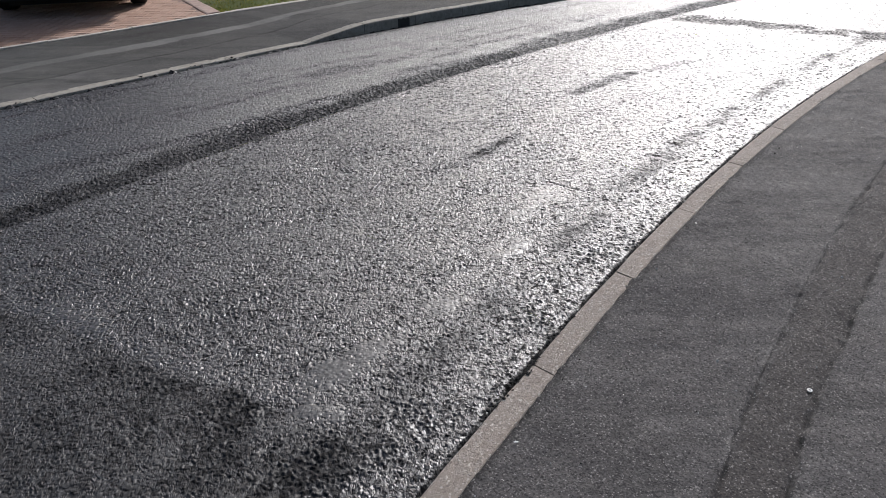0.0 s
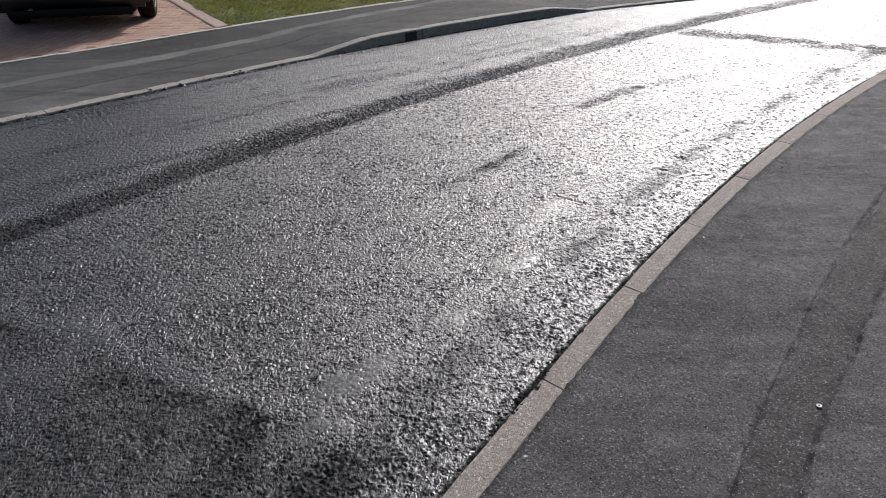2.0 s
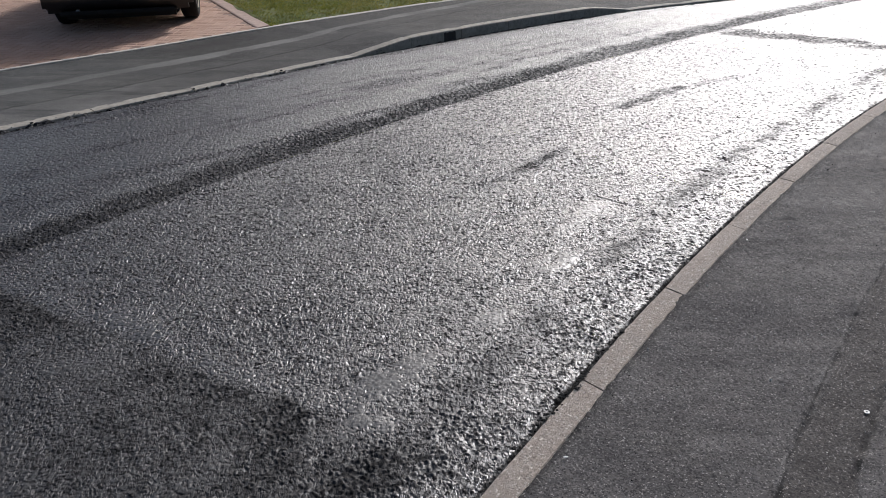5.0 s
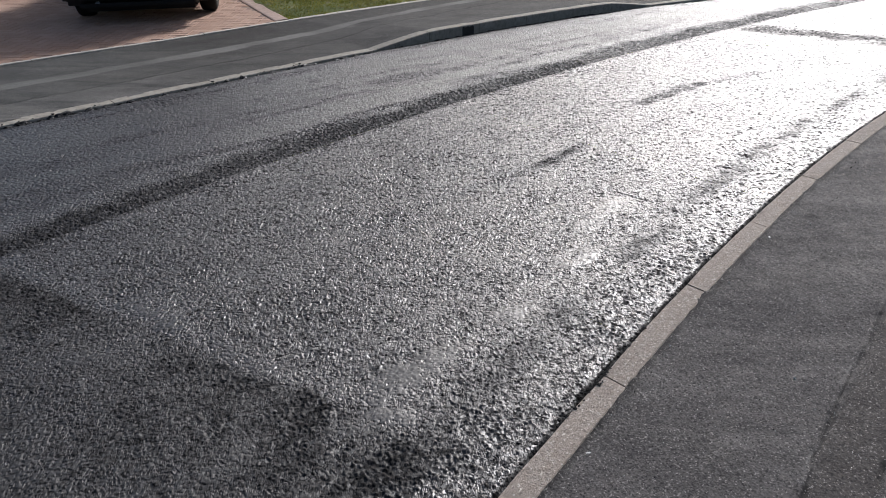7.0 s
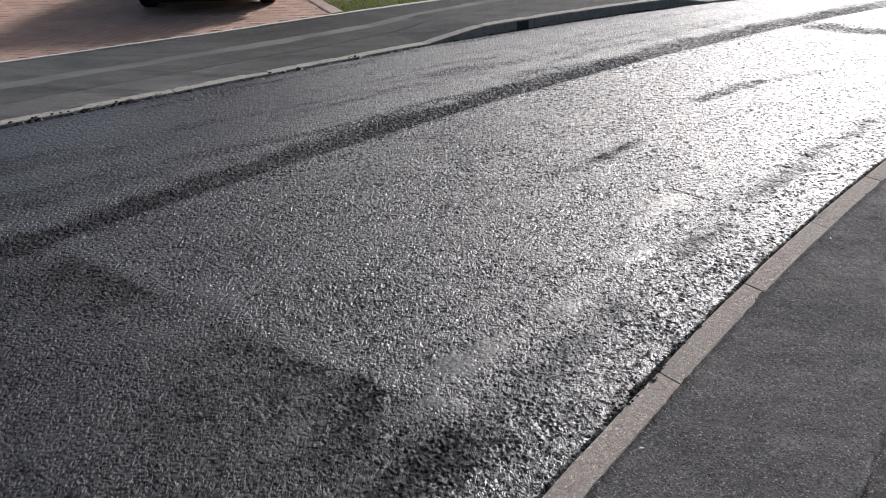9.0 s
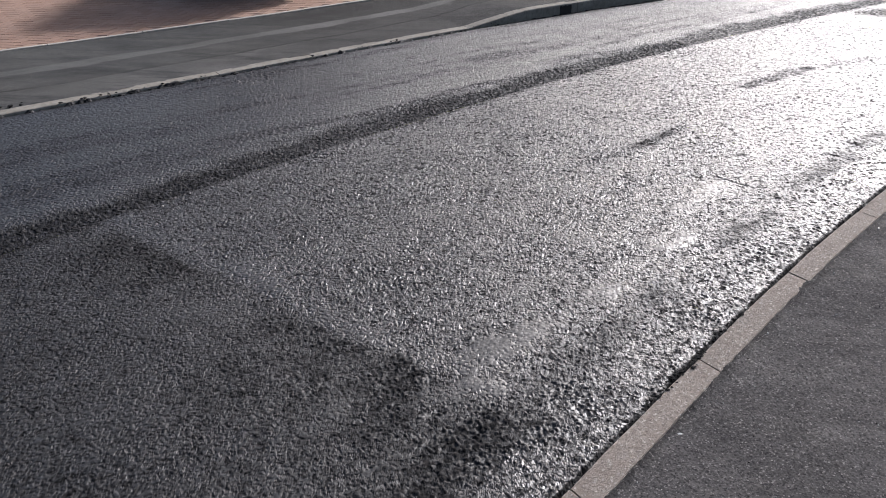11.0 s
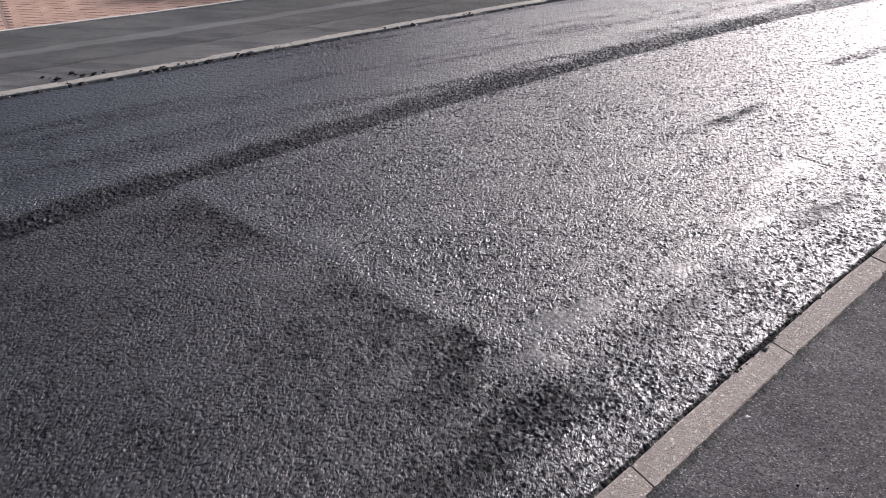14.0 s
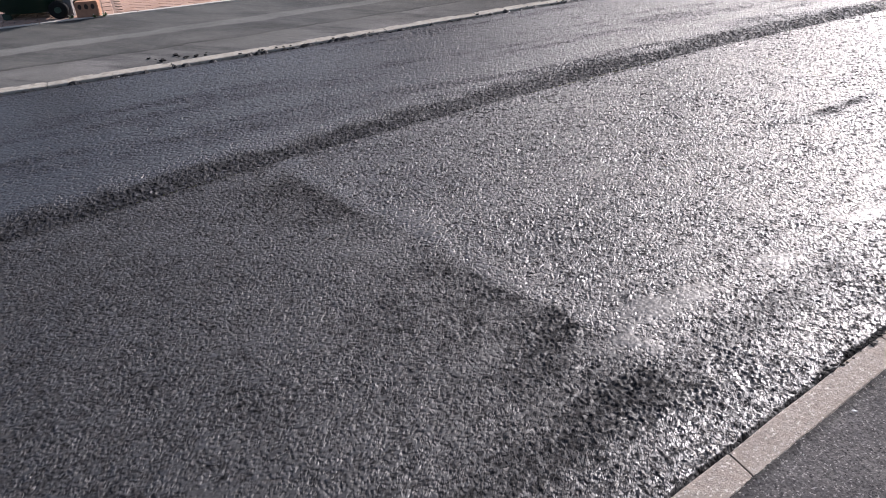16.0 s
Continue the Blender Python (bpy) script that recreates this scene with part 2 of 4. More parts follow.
def v_seam(s):
    return glide(s, -2.5, 12.5, lambda k: 4.21 + 0.21538 * k - 0.01434 * k * k)


def v_back(s):
    return glide(s, -20, 11.5, lambda k: 8.66 + 0.011 * (np.clip(k, -1.5, 5.0) - 2.8) ** 2 - 0.0145 * np.maximum(0, k - 5.0) ** 2 - 0.0012 * np.maximum(0, k - 6.0) ** 3)


def v_strip(s):
    return glide(s, -1, 6, lambda k: 7.85 - 0.02 * k + 0.0095 * k * k)


def v_joint(s):
    return glide(s, -1, 5, lambda k: 7.265 + 0.0109 * k * k)


def xy(s, v):
    return EX * np.asarray(s) - EY * np.asarray(v), EY * np.asarray(s) + EX * np.asarray(v)


def far_top(s):
    """Top of the far kerb: dropped at the drives, raised between them."""
    return 0.032 + 0.085 * np.clip((np.asarray(s, float) - 4.81) / 0.75, 0, 1) * np.clip((9.05 - np.asarray(s, float)) / 0.66, 0, 1)


def wave(x, y, scale, seed):
    """Smooth value noise on arrays, about -1 to 1."""
    x, y = x / scale, y / scale
    i, j = np.floor(x).astype(np.int64), np.floor(y).astype(np.int64)
    f, g = x - i, y - j
    f, g = f * f * (3 - 2 * f), g * g * (3 - 2 * g)
    r = lambda a, b: chance(a, b, seed) * 2 - 1
    return (r(i, j) * (1 - f) + r(i + 1, j) * f) * (1 - g) + (r(i, j + 1) * (1 - f) + r(i + 1, j + 1) * f) * g


def chance(i, j, seed):
    h = (i * 374761393 + j * 668265263 + seed * 974634677) & 0x7FFFFFFF
    h = ((h ^ (h >> 13)) * 1274126177) & 0x7FFFFFFF
    h = ((h ^ (h >> 15)) * 668265263) & 0x7FFFFFFF
    return ((h ^ (h >> 16)) & 0xFFFFFF) / 0xFFFFFF


def chips(x, y, cell, seed):
    """Height 0 to 1 of stone chips strewn in a jittered grid."""
    i, j = np.floor(x / cell).astype(np.int64), np.floor(y / cell).astype(np.int64)
    top = np.zeros_like(x)
    for di in (-1, 0, 1):
        for dj in (-1, 0, 1):
            a, b = i + di, j + dj
            dx = x / cell - a - chance(a, b, seed)
            dy = y / cell - b - chance(a, b, seed + 1)
            r = 0.42 + 0.42 * chance(a, b, seed + 2)
            turn = chance(a, b, seed + 3) * 3.14
            p, q = dx * np.cos(turn) + dy * np.sin(turn), (dy * np.cos(turn) - dx * np.sin(turn)) * 1.35
            d = np.maximum(np.abs(p), np.abs(q)) * 0.5 + np.hypot(p, q) * 0.5
            lean = (dx * (chance(a, b, seed + 4) - 0.5) + dy * (chance(a, b, seed + 5) - 0.5)) * 1.1
            h = (0.45 + 0.55 * chance(a, b, seed + 6)) * np.clip(1.25 * (1 - (d / r) ** 2), 0, 0.8) + np.where(d < r, lean, 0)
            top = np.maximum(top, h)
    return np.clip(top, 0, 1.1)


def sheet(name, grids, material, kind="structure", label="", category=""):
    """One mesh out of grids of (x, y, z, {attribute: values})."""
    verts, loops, extra, base = [], [], {}, 0
    for x, y, z, more in grids:
        rows, cols = x.shape
        verts.append(np.stack([x, y, z], -1).reshape(-1, 3))
        n = (np.arange(rows * cols).reshape(rows, cols) + base)
        loops.append(np.stack([n[:-1, :-1], n[1:, :-1], n[1:, 1:], n[:-1, 1:]], -1).reshape(-1, 4))
        for key in more:
            extra.setdefault(key, []).append(more[key].reshape(-1))
        base += rows * cols
    verts, loops = np.concatenate(verts), np.concatenate(loops)
    me = bpy.data.meshes.new(name)
    me.vertices.add(len(verts))
    me.vertices.foreach_set("co", verts.astype(np.float32).ravel())
    me.loops.add(loops.size)
    me.loops.foreach_set("vertex_index", loops.astype(np.int32).ravel())
    me.polygons.add(len(loops))
    me.polygons.foreach_set("loop_start", np.arange(0, loops.size, 4, dtype=np.int32))
    me.polygons.foreach_set("use_smooth", np.ones(len(loops), bool))
    me.update(calc_edges=True)
    for key in extra:
        me.attributes.new(key, "FLOAT", "POINT").data.foreach_set("value", np.concatenate(extra[key]).astype(np.float32))
    me.materials.append(material)
    return tagged(new(name, me), label, category, kind=kind)


def grid(s0, s1, ds, low, high, dv, jitter=False):
    """s and v of a grid between two lines across the street."""
    s = np.linspace(s0, s1, max(2, int(round((s1 - s0) / ds)) + 1))
    wide = float(np.max(high(s) - low(s)))
    u = np.linspace(0, 1, max(2, int(round(wide / dv)) + 1))
    S, U = np.meshgrid(s, u, indexing="ij")
    if jitter:
        shake = np.random.default_rng(len(s))
        S[1:-1, 1:-1] += shake.uniform(-0.36, 0.36, S[1:-1, 1:-1].shape) * (s[1] - s[0])
        U[1:-1, 1:-1] += shake.uniform(-0.36, 0.36, S[1:-1, 1:-1].shape) * u[1]
    return S, low(S) * (1 - U) + high(S) * U


def spot(x, y, cx, cy, rx, ry=None, turn=0.0, edge=0.5):
    """A soft blob, 1 inside and 0 outside, with an uneven rim."""
    t = radians(turn)
    dx, dy = x - cx, y - cy
    p, q = dx * math.cos(t) + dy * math.sin(t), dy * math.cos(t) - dx * math.sin(t)
    d = np.hypot(p / rx, q / (ry or rx)) + 0.22 * wave(x, y, 0.09, 31) + 0.12 * wave(x, y, 0.035, 32)
    return np.clip((1 - d) / edge + 0.5, 0, 1)


def bar(x, y, x0, y0, x1, y1, half, edge=0.5):
    """A soft uneven bar from one point to another."""
    dx, dy = x1 - x0, y1 - y0
    n = math.hypot(dx, dy)
    along = ((x - x0) * dx + (y - y0) * dy) / n
    off = ((y - y0) * dx - (x - x0) * dy) / n
    d = np.hypot(np.maximum(0, np.abs(along - n / 2) - n / 2), off) / half + 0.3 * wave(x, y, 0.08, 41)
    return np.clip((1 - d) / edge + 0.5, 0, 1)


# ---- road ----
def near_lane(S, V, cell):
    x, y = xy(S, V)
    kerb = V - v_near(S)
    seam = v_seam(S) - V
    # laid by machine up to a ragged cross joint, then raked, with an open, coarse face
    line = (x + 2.11) * 0.500 + (y - 3.33) * 0.866 + 0.035 * wave(x, y, 0.22, 5)
    raked = np.clip(0.5 - line / 0.06, 0, 1) * np.clip((-0.10 - x) / 0.35, 0, 1)
    along = (x + 2.11) * 0.866 - (y - 3.33) * 0.500
    deep = 0.42 + 0.36 * np.clip((along - 0.9) / 0.4, 0, 1)
    ends = np.clip(np.maximum(np.clip((along - 0.8) / 0.4, 0, 1), np.clip((0.6 - along) / 0.3, 0, 1)), 0.28, 1) * np.clip((along + 0.35) / 0.3, 0, 1)
    fringe = raked * np.clip(1 + line / deep + 0.15 * wave(x, y, 0.2, 34), 0, 1) ** 0.8 * ends
    film = 0.38 + 0.06 * wave(x, y, 0.5, 7) + 0.07 * wave(x, y, 0.15, 8) + 0.12 * wave(S * 0.6, V, 0.06, 37) + 0.06 * wave(S, V * 6, 0.6, 9)
    film -= 0.20 * fringe * (0.75 + 0.25 * wave(x, y, 0.12, 10))
    film += 0.22 * np.clip(1 - np.abs(line - 0.07) / 0.08, 0, 1) * np.clip((0.3 - x) / 0.4, 0, 1)
    film += 0.08 * raked * np.clip(-line / 0.7 - 0.45, 0, 1)
    # open strip along the kerb and along the lane seam
    film -= 0.08 * np.clip((0.46 - kerb + 0.10 * wave(x, y, 0.25, 11)) / 0.16, 0, 1)
    film += 0.16 * raked * np.clip(wave(S * 0.7, V, 0.10, 105) + 0.5 * wave(x, y, 0.04, 106) - 0.25, 0, 1) * np.clip((1.3 - S) / 0.8, 0, 1)
    film -= 0.10 * np.clip((0.10 - seam) / 0.08, 0, 1)
    film -= 0.16 * spot(x, y, -0.14, 2.08, 0.30, 0.12, 35, 1.2)
    film -= 0.26 * bar(x, y, 0.50, 5.02, 0.79, 5.38, 0.045) + 0.25 * bar(x, y, 1.44, 6.44, 2.01, 6.99, 0.06) + 0.16 * bar(x, y, 2.0, 6.95, 2.75, 7.42, 0.06)
    film -= 0.16 * bar(x, y, -0.1, 4.45, 0.45, 4.95, 0.03)
    film -= 0.30 * bar(x, y, 3.0, 9.62, 4.95, 8.27, 0.16)
    film += 0.32 * spot(x, y, -0.90, 2.00, 0.20, 0.06, 50) + 0.36 * spot(x, y, -0.38, 2.30, 0.17, 0.07, 10) + 0.26 * spot(x, y, -0.58, 1.87, 0.11, 0.05, 60)
    film += 0.45 * spot(x, y, -0.25, 2.62, 0.25, 0.09, 45) + 0.45 * spot(x, y, 0.20, 3.06, 0.16, 0.09, 30) + 0.45 * spot(x, y, 0.51, 3.62, 0.16, 0.10, 40)
    film += 0.34 * spot(x, y, 0.30, 3.32, 0.16, 0.09, 40) + 0.3 * spot(x, y, 0.64, 4.02, 0.12, 0.07, 50) + 0.3 * spot(x, y, 0.80, 4.25, 0.2, 0.12, 40)
    film += 0.35 * np.clip(wave(S * 0.45, V, 0.22, 38) + 0.5 * wave(x, y, 0.09, 39) - 0.42, 0, 1) * (1 - fringe) * np.clip(kerb / 0.4, 0, 1)
    film -= 0.10 * np.clip(wave(S * 0.3, V, 0.14, 40) - 0.25, 0, 1)
    film += 0.16 * np.clip(1 - np.abs(kerb - 0.85) / 0.35, 0, 1) * np.clip(0.6 + 0.7 * wave(S, V, 0.2, 44), 0, 1)
    pits = np.maximum(np.maximum(0.7 * spot(x, y, 1.083, 4.86, 0.035), 0.7 * spot(x, y, 1.83, 5.12, 0.035)), bar(x, y, 1.595, 4.92, 1.665, 4.88, 0.012))
    film = np.clip(film - 0.3 * pits, 0.02, 1.0)
    torn = 1.1 * np.maximum(bar(x, y, 0.34, 4.82, 0.79, 5.38, 0.055, 1.0), bar(x, y, 1.40, 6.40, 2.01, 6.99, 0.07, 1.0) * 0.9)
    torn = np.maximum(torn, 0.5 * bar(x, y, 2.0, 6.95, 2.75, 7.42, 0.05)) * np.clip(0.7 + 0.5 * wave(S * 0.4, V, 0.05, 18), 0.2, 1)
    cross = bar(x, y, 3.0, 9.62, 4.95, 8.27, 0.20, 1.0) * np.clip(0.75 + 0.8 * wave(x, y, 0.17, 19), 0.2, 1)
    rim = np.clip(1.2 - np.abs(kerb - 0.38) / 0.10, 0, 1) * np.clip(0.62 + 0.6 * wave(S * 0.35, V, 0.10, 20) + 0.3 * wave(x, y, 0.05, 45), 0, 1)
    bare = (0.48 + 0.35 * np.clip((0.7 - along) / 0.2, 0, 1)) * fringe * np.clip(0.85 + 0.5 * wave(x, y, 0.12, 10), 0, 1) + raked * (0.42 + 0.24 * np.clip(-line / 1.2, 0, 1)) + 0.22 * np.clip((S - 6) / 4, 0, 1) + (0.52 + 0.30 * np.clip((S - 2.2) / 0.4, 0, 1)) * rim + torn + 1.4 * cross + 1.2 * pits
    bare = bare + 0.32 * spot(x, y, -0.15, 2.10, 0.18, 0.08, 25, 1.4) + np.clip((0.034 - kerb + 0.012 * wave(x, y, 0.05, 33)) / 0.012, 0, 1) + 0.4 * np.clip((0.05 - seam) / 0.04, 0, 1)
    stone = chips(x, y, cell, 50)
    z = 1.5 * (0.0068 + 0.004 * np.clip(0.40 - film, 0, 0.4)) * np.maximum(stone, film) + 0.0008 * chips(x, y, cell * 0.45, 70)
    groove = bar(x, y + 0.012 * wave(x, y, 0.05, 15), 0.88, 4.48, 1.08, 4.31, 0.007)
    z = z - 0.005 * groove - 0.0035 * film
    z += 0.004 * wave(x, y, 0.9, 12) + 0.0022 * wave(x, y, 0.3, 13)
    z += 0.006 * np.clip(1 - kerb / 0.5, 0, 1) - 0.035 * np.clip(1 - np.abs(kerb - 0.008) / 0.022, 0, 1) * (0.6 + 0.4 * wave(x, y, 0.05, 14))
    lap = np.clip(1 - np.abs(S - 1.95) / 0.35, 0, 1) + 0.15
    z = np.where(kerb < 0.012, z + 0.032 * lap * np.clip(wave(x, y, 0.03, 16) + 0.4 * wave(S, V, 0.2, 17) + 0.1, -0.4, 1), z)
    return x, y, z - 0.004, {"film": np.clip((film - stone) * 4, 0, 1), "bare": np.clip(bare, 0, 1)}


def far_lane(S, V, cell, fine=False):
    x, y = xy(S, V)
    seam = V - v_seam(S)
    kerb = v_far(S) - V
    wide = 0.30 + 0.04 * wave(S, V * 0, 0.6, 21)
    open_band = np.clip((wide - seam + 0.05 * wave(x, y, 0.12, 22)) / 0.12, 0, 1)
    film = 0.66 + 0.08 * wave(x, y, 0.35, 24)
    torn = np.clip(0.8 * wave(S * 0.10, V, 0.24, 23) + 0.6 * wave(S * 0.14, V, 0.085, 29) + 0.3 * wave(x, y, 0.10, 30) + 0.02, 0, 0.9) * (1 - open_band)
    film -= 0.42 * open_band + 0.14 * np.clip((0.28 - kerb) / 0.2, 0, 1)
    film -= 0.75 * torn + 0.14 * np.clip(S / 7 - 0.7, 0, 1)
    film = np.clip(film, 0.03, 0.92)
    stone = chips(x, y, cell, 90)
    z = (0.0062 + 0.004 * torn + (0.009 if fine else 0.006) * open_band) * np.maximum(stone, film) - 0.003 * film
    z += 0.034 * np.clip(seam / np.maximum(wide, 0.1), 0, 1) - 0.008
    z += 0.003 * wave(x, y, 0.8, 26) - (0.015 + 0.004 * np.clip((S - 4.5) / 0.8, 0, 1)) * np.clip(1 - kerb / 1.3, 0, 1) - 0.004 * np.clip(1 - kerb / 0.05, 0, 1)
    z = np.where(kerb < 0.02, z + (0.010 + 0.016 * np.clip(5 - S, 0, 1)) * np.clip(wave(x, y, 0.045, 27) + 0.5 * wave(S, V, 0.3, 28), -0.4, 1), z)
    return x, y, z, {"film": np.clip((film - stone) * 4, 0, 1), "bare": np.clip(np.maximum(open_band * np.clip(1.6 - S / 10, 0.55, 1) * np.clip(1.4 - 0.85 * seam / np.maximum(wide, 0.1), 0, 1), (0.06 - kerb) / 0.03) + 0.45 * torn * np.clip((9 - S) / 4, 0, 1) + 0.40 * np.clip((S - 3.5) / 3.5, 0, 1), 0, 1)}


near_edge = lambda s: v_near(s) - 0.025
near_parts = [near_lane(*grid(-1.0, 2.4, 0.0050, near_edge, v_seam, 0.0050, True), 0.0150),
              near_lane(*grid(2.4, 4.2, 0.0056, near_edge, v_seam, 0.0056, True), 0.0168),
              near_lane(*grid(4.2, 8.0, 0.0074, near_edge, v_seam, 0.0074, True), 0.0210),
              near_lane(*grid(8.0, 13.6, 0.016, near_edge, v_seam, 0.014, True), 0.034),
              near_lane(*grid(13.6, 45, 0.5, near_edge, v_seam, 0.1, True), 0.05),
              near_lane(*grid(-40, -1.0, 0.5, near_edge, v_seam, 0.1, True), 0.05)]
road_near = sheet("road_near_lane", near_parts, bitumen_near, label="fresh black asphalt lane, coarse chips in shiny bitumen", category="road")
far_edge = lambda s: v_far(s) + 0.03
seam_low, seam_high = lambda s: v_seam(s) + 0.392, lambda s: v_seam(s) + 0.40
far_parts = [far_lane(*grid(-2.6, 6.0, 0.0065, v_seam, seam_high, 0.0065, True), 0.019, True), far_lane(*grid(-2.6, 6.0, 0.0125, seam_low, far_edge, 0.0115, True), 0.021),
             far_lane(*grid(6.0, 10.0, 0.0150, v_seam, far_edge, 0.0130, True), 0.021),
             far_lane(*grid(10.0, 14.0, 0.03, v_seam, far_edge, 0.025, True), 0.03),
             far_lane(*grid(14.0, 45, 0.5, v_seam, far_edge, 0.1, True), 0.05),
             far_lane(*grid(-40, -2.6, 0.5, v_seam, far_edge, 0.1, True), 0.05)]
road_far = sheet("road_far_lane", far_parts, bitumen_far, label="smoother fresh asphalt lane beyond a coarse seam", category="road")


# ---- pavements ----
def near_pave(S, V):
    x, y = xy(S, V)
    left = 0.132 + 0.3457 * S - 0.02007 * S * S
    right = left - 0.150 - 0.022 * S
    rag = 0.006 * wave(x, y, 0.05, 61) + 0.010 * wave(x, y, 0.3, 62)
    strip = np.clip(0.5 + (left + rag - V) / 0.02, 0, 1) * np.clip(0.5 + (V - right + rag) / 0.02, 0, 1)
    edge = np.clip(1.8 - 1.8 * np.abs(V - right + rag) / 0.012, 0, 1) + 0.8 * np.clip(1.8 - 1.8 * np.abs(V - left + rag) / 0.010, 0, 1)
    tone = 0.9 * np.clip(1 - np.abs(V - left + rag - 0.012) / 0.012, 0, 1) * np.clip(wave(x, y, 0.16, 63) + 0.2, 0, 1)
    tone += 0.16 * np.clip(wave(x, y, 0.5, 64), 0, 1) + 0.14 * np.clip(wave(S * 0.5, V, 0.17, 59), 0, 1) + 0.36 * np.clip((right + rag - V - 0.02) / 0.02, 0, 1) * np.clip(0.6 + 0.6 * wave(x, y, 0.3, 60), 0, 1)
    z = 0.026 + 0.0028 * chips(x, y, 0.016, 66) + 0.003 * wave(x, y, 0.4, 65) - 0.005 * strip - 0.013 * np.clip(edge, 0, 1) * np.clip(wave(x, y, 0.06, 67) + 0.6, 0, 1)
    z += 0.012 * np.clip((v_near_back(S) - V) / 1.5, 0, 1)
    over = V - v_near_back(S)
    scuff = 0.35 * np.clip(wave(x * 0.4, y, 0.15, 101) + 0.5 * wave(x * 0.6, y, 0.05, 102) - 0.1, 0, 1)
    tone = tone + 0.30 * np.clip(wave(x * 0.4, y, 0.13, 103) + 0.5 * wave(x * 0.6, y, 0.045, 104) - 0.1, 0, 1)
    z = np.where(over > -0.012, z + 0.005 * np.clip(0.7 * wave(x, y, 0.045, 35) + 0.5 * wave(x, y, 0.2, 36) + 0.25 - over / 0.014, -1.2, 0.8), z)
    return x, y, z, {"tone": np.clip(tone, 0, 1), "patch": strip, "dirt": np.clip(scuff + edge * np.clip(0.8 + 0.5 * wave(x, y, 0.08, 68), 0.3, 1) + 0.9 * np.clip(1 - (v_near_back(S) - V) / (0.030 + 0.022 * wave(x, y, 0.06, 69)), 0, 1), 0, 1)}


def far_pave(S, V):
    x, y = xy(S, V)
    rag = 0.025 * wave(x, y, 0.25, 71) + 0.012 * wave(x, y, 0.06, 72)
    strip = np.clip(0.5 + (0.085 + 0.02 * wave(x, y, 0.5, 73) - np.abs(V - v_strip(S) + rag)) / 0.03, 0, 1) * np.clip(0.85 + 0.5 * wave(S, V, 0.45, 74), 0.25, 1)
    cross = bar(x, y, -1.85, 9.82, -1.42, 9.41, 0.10, 0.3)
    lower = np.clip(0.5 + (v_joint(S) - V + rag) / 0.03, 0, 1)
    tone = lower * np.clip(0.50 + 0.40 * wave(x, y, 0.5, 75) + 0.25 * wave(x, y, 0.14, 80) - 0.12 * np.maximum(0, S - 2), 0.05, 1)
    groove = np.clip(1 - np.abs(V - v_joint(S) - rag) / 0.02, 0, 1)
    t = np.clip((V - v_far(S) - 0.12) / 1.9, 0, 1)
    z = (far_top(S) - 0.006) * (1 - t) + 0.068 * t + 0.002 * chips(x, y, 0.03, 76) + 0.003 * wave(x, y, 0.5, 77) - 0.006 * groove
    z = np.where(V - v_far(S) < 0.135, z + 0.008 * np.clip(0.35 + wave(x, y, 0.07, 86) + 0.6 * wave(x, y, 0.3, 87), -1, 1) - 0.002, z)
    return x, y, z, {"tone": np.clip(tone, 0, 1), "patch": np.clip(np.maximum(strip, cross) * 0.8, 0, 1), "dirt": np.clip(0.8 * groove * np.clip(wave(x, y, 0.3, 78) + 0.7, 0, 1) + (1 - strip) * (0.30 * np.clip((S - 3.2) / 0.5, 0, 1) * np.clip((V - v_strip(S) - 0.08) / 0.03, 0, 1) + 0.50 * np.clip((S - 1.6) / 2.4, 0, 1)) + 0.3 * np.clip(wave(S * 0.4, V, 0.22, 79) - 0.1, 0, 1), 0, 1)}


near_inner = lambda s: v_near_back(s) - 1.9
near_back = lambda s: v_near_back(s) + 0.022
sheet("pavement_near", [near_pave(*grid(0.6, 5.4, 0.010, near_inner, near_back, 0.010)), near_pave(*grid(5.4, 8.5, 0.014, near_inner, near_back, 0.014)), near_pave(*grid(8.5, 45, 0.4, near_inner, near_back, 0.1)),
                        near_pave(*grid(-40, 0.6, 0.2, near_inner, near_back, 0.1))], pave_near, label="worn dark asphalt pavement with a trench strip", category="pavement")
far_low = lambda s: v_far(s) + 0.095
sheet("pavement_far", [far_pave(*grid(-2.6, 10.5, 0.024, far_low, v_back, 0.018)), far_pave(*grid(10.5, 45, 0.4, far_low, v_back, 0.1)),
                       far_pave(*grid(-40, -2.6, 0.4, far_low, v_back, 0.1))], pave_far, label="patched grey asphalt pavement with a pale mended strip", category="pavement")

# wide ground under and round it all
bm = bmesh.new()
bmesh.ops.create_grid(bm, x_segments=40, y_segments=40, size=900)
tagged(new("ground", finish("ground", bm, soil)), "rough green and brown ground reaching the horizon", "ground", kind="structure").location.z = -0.06


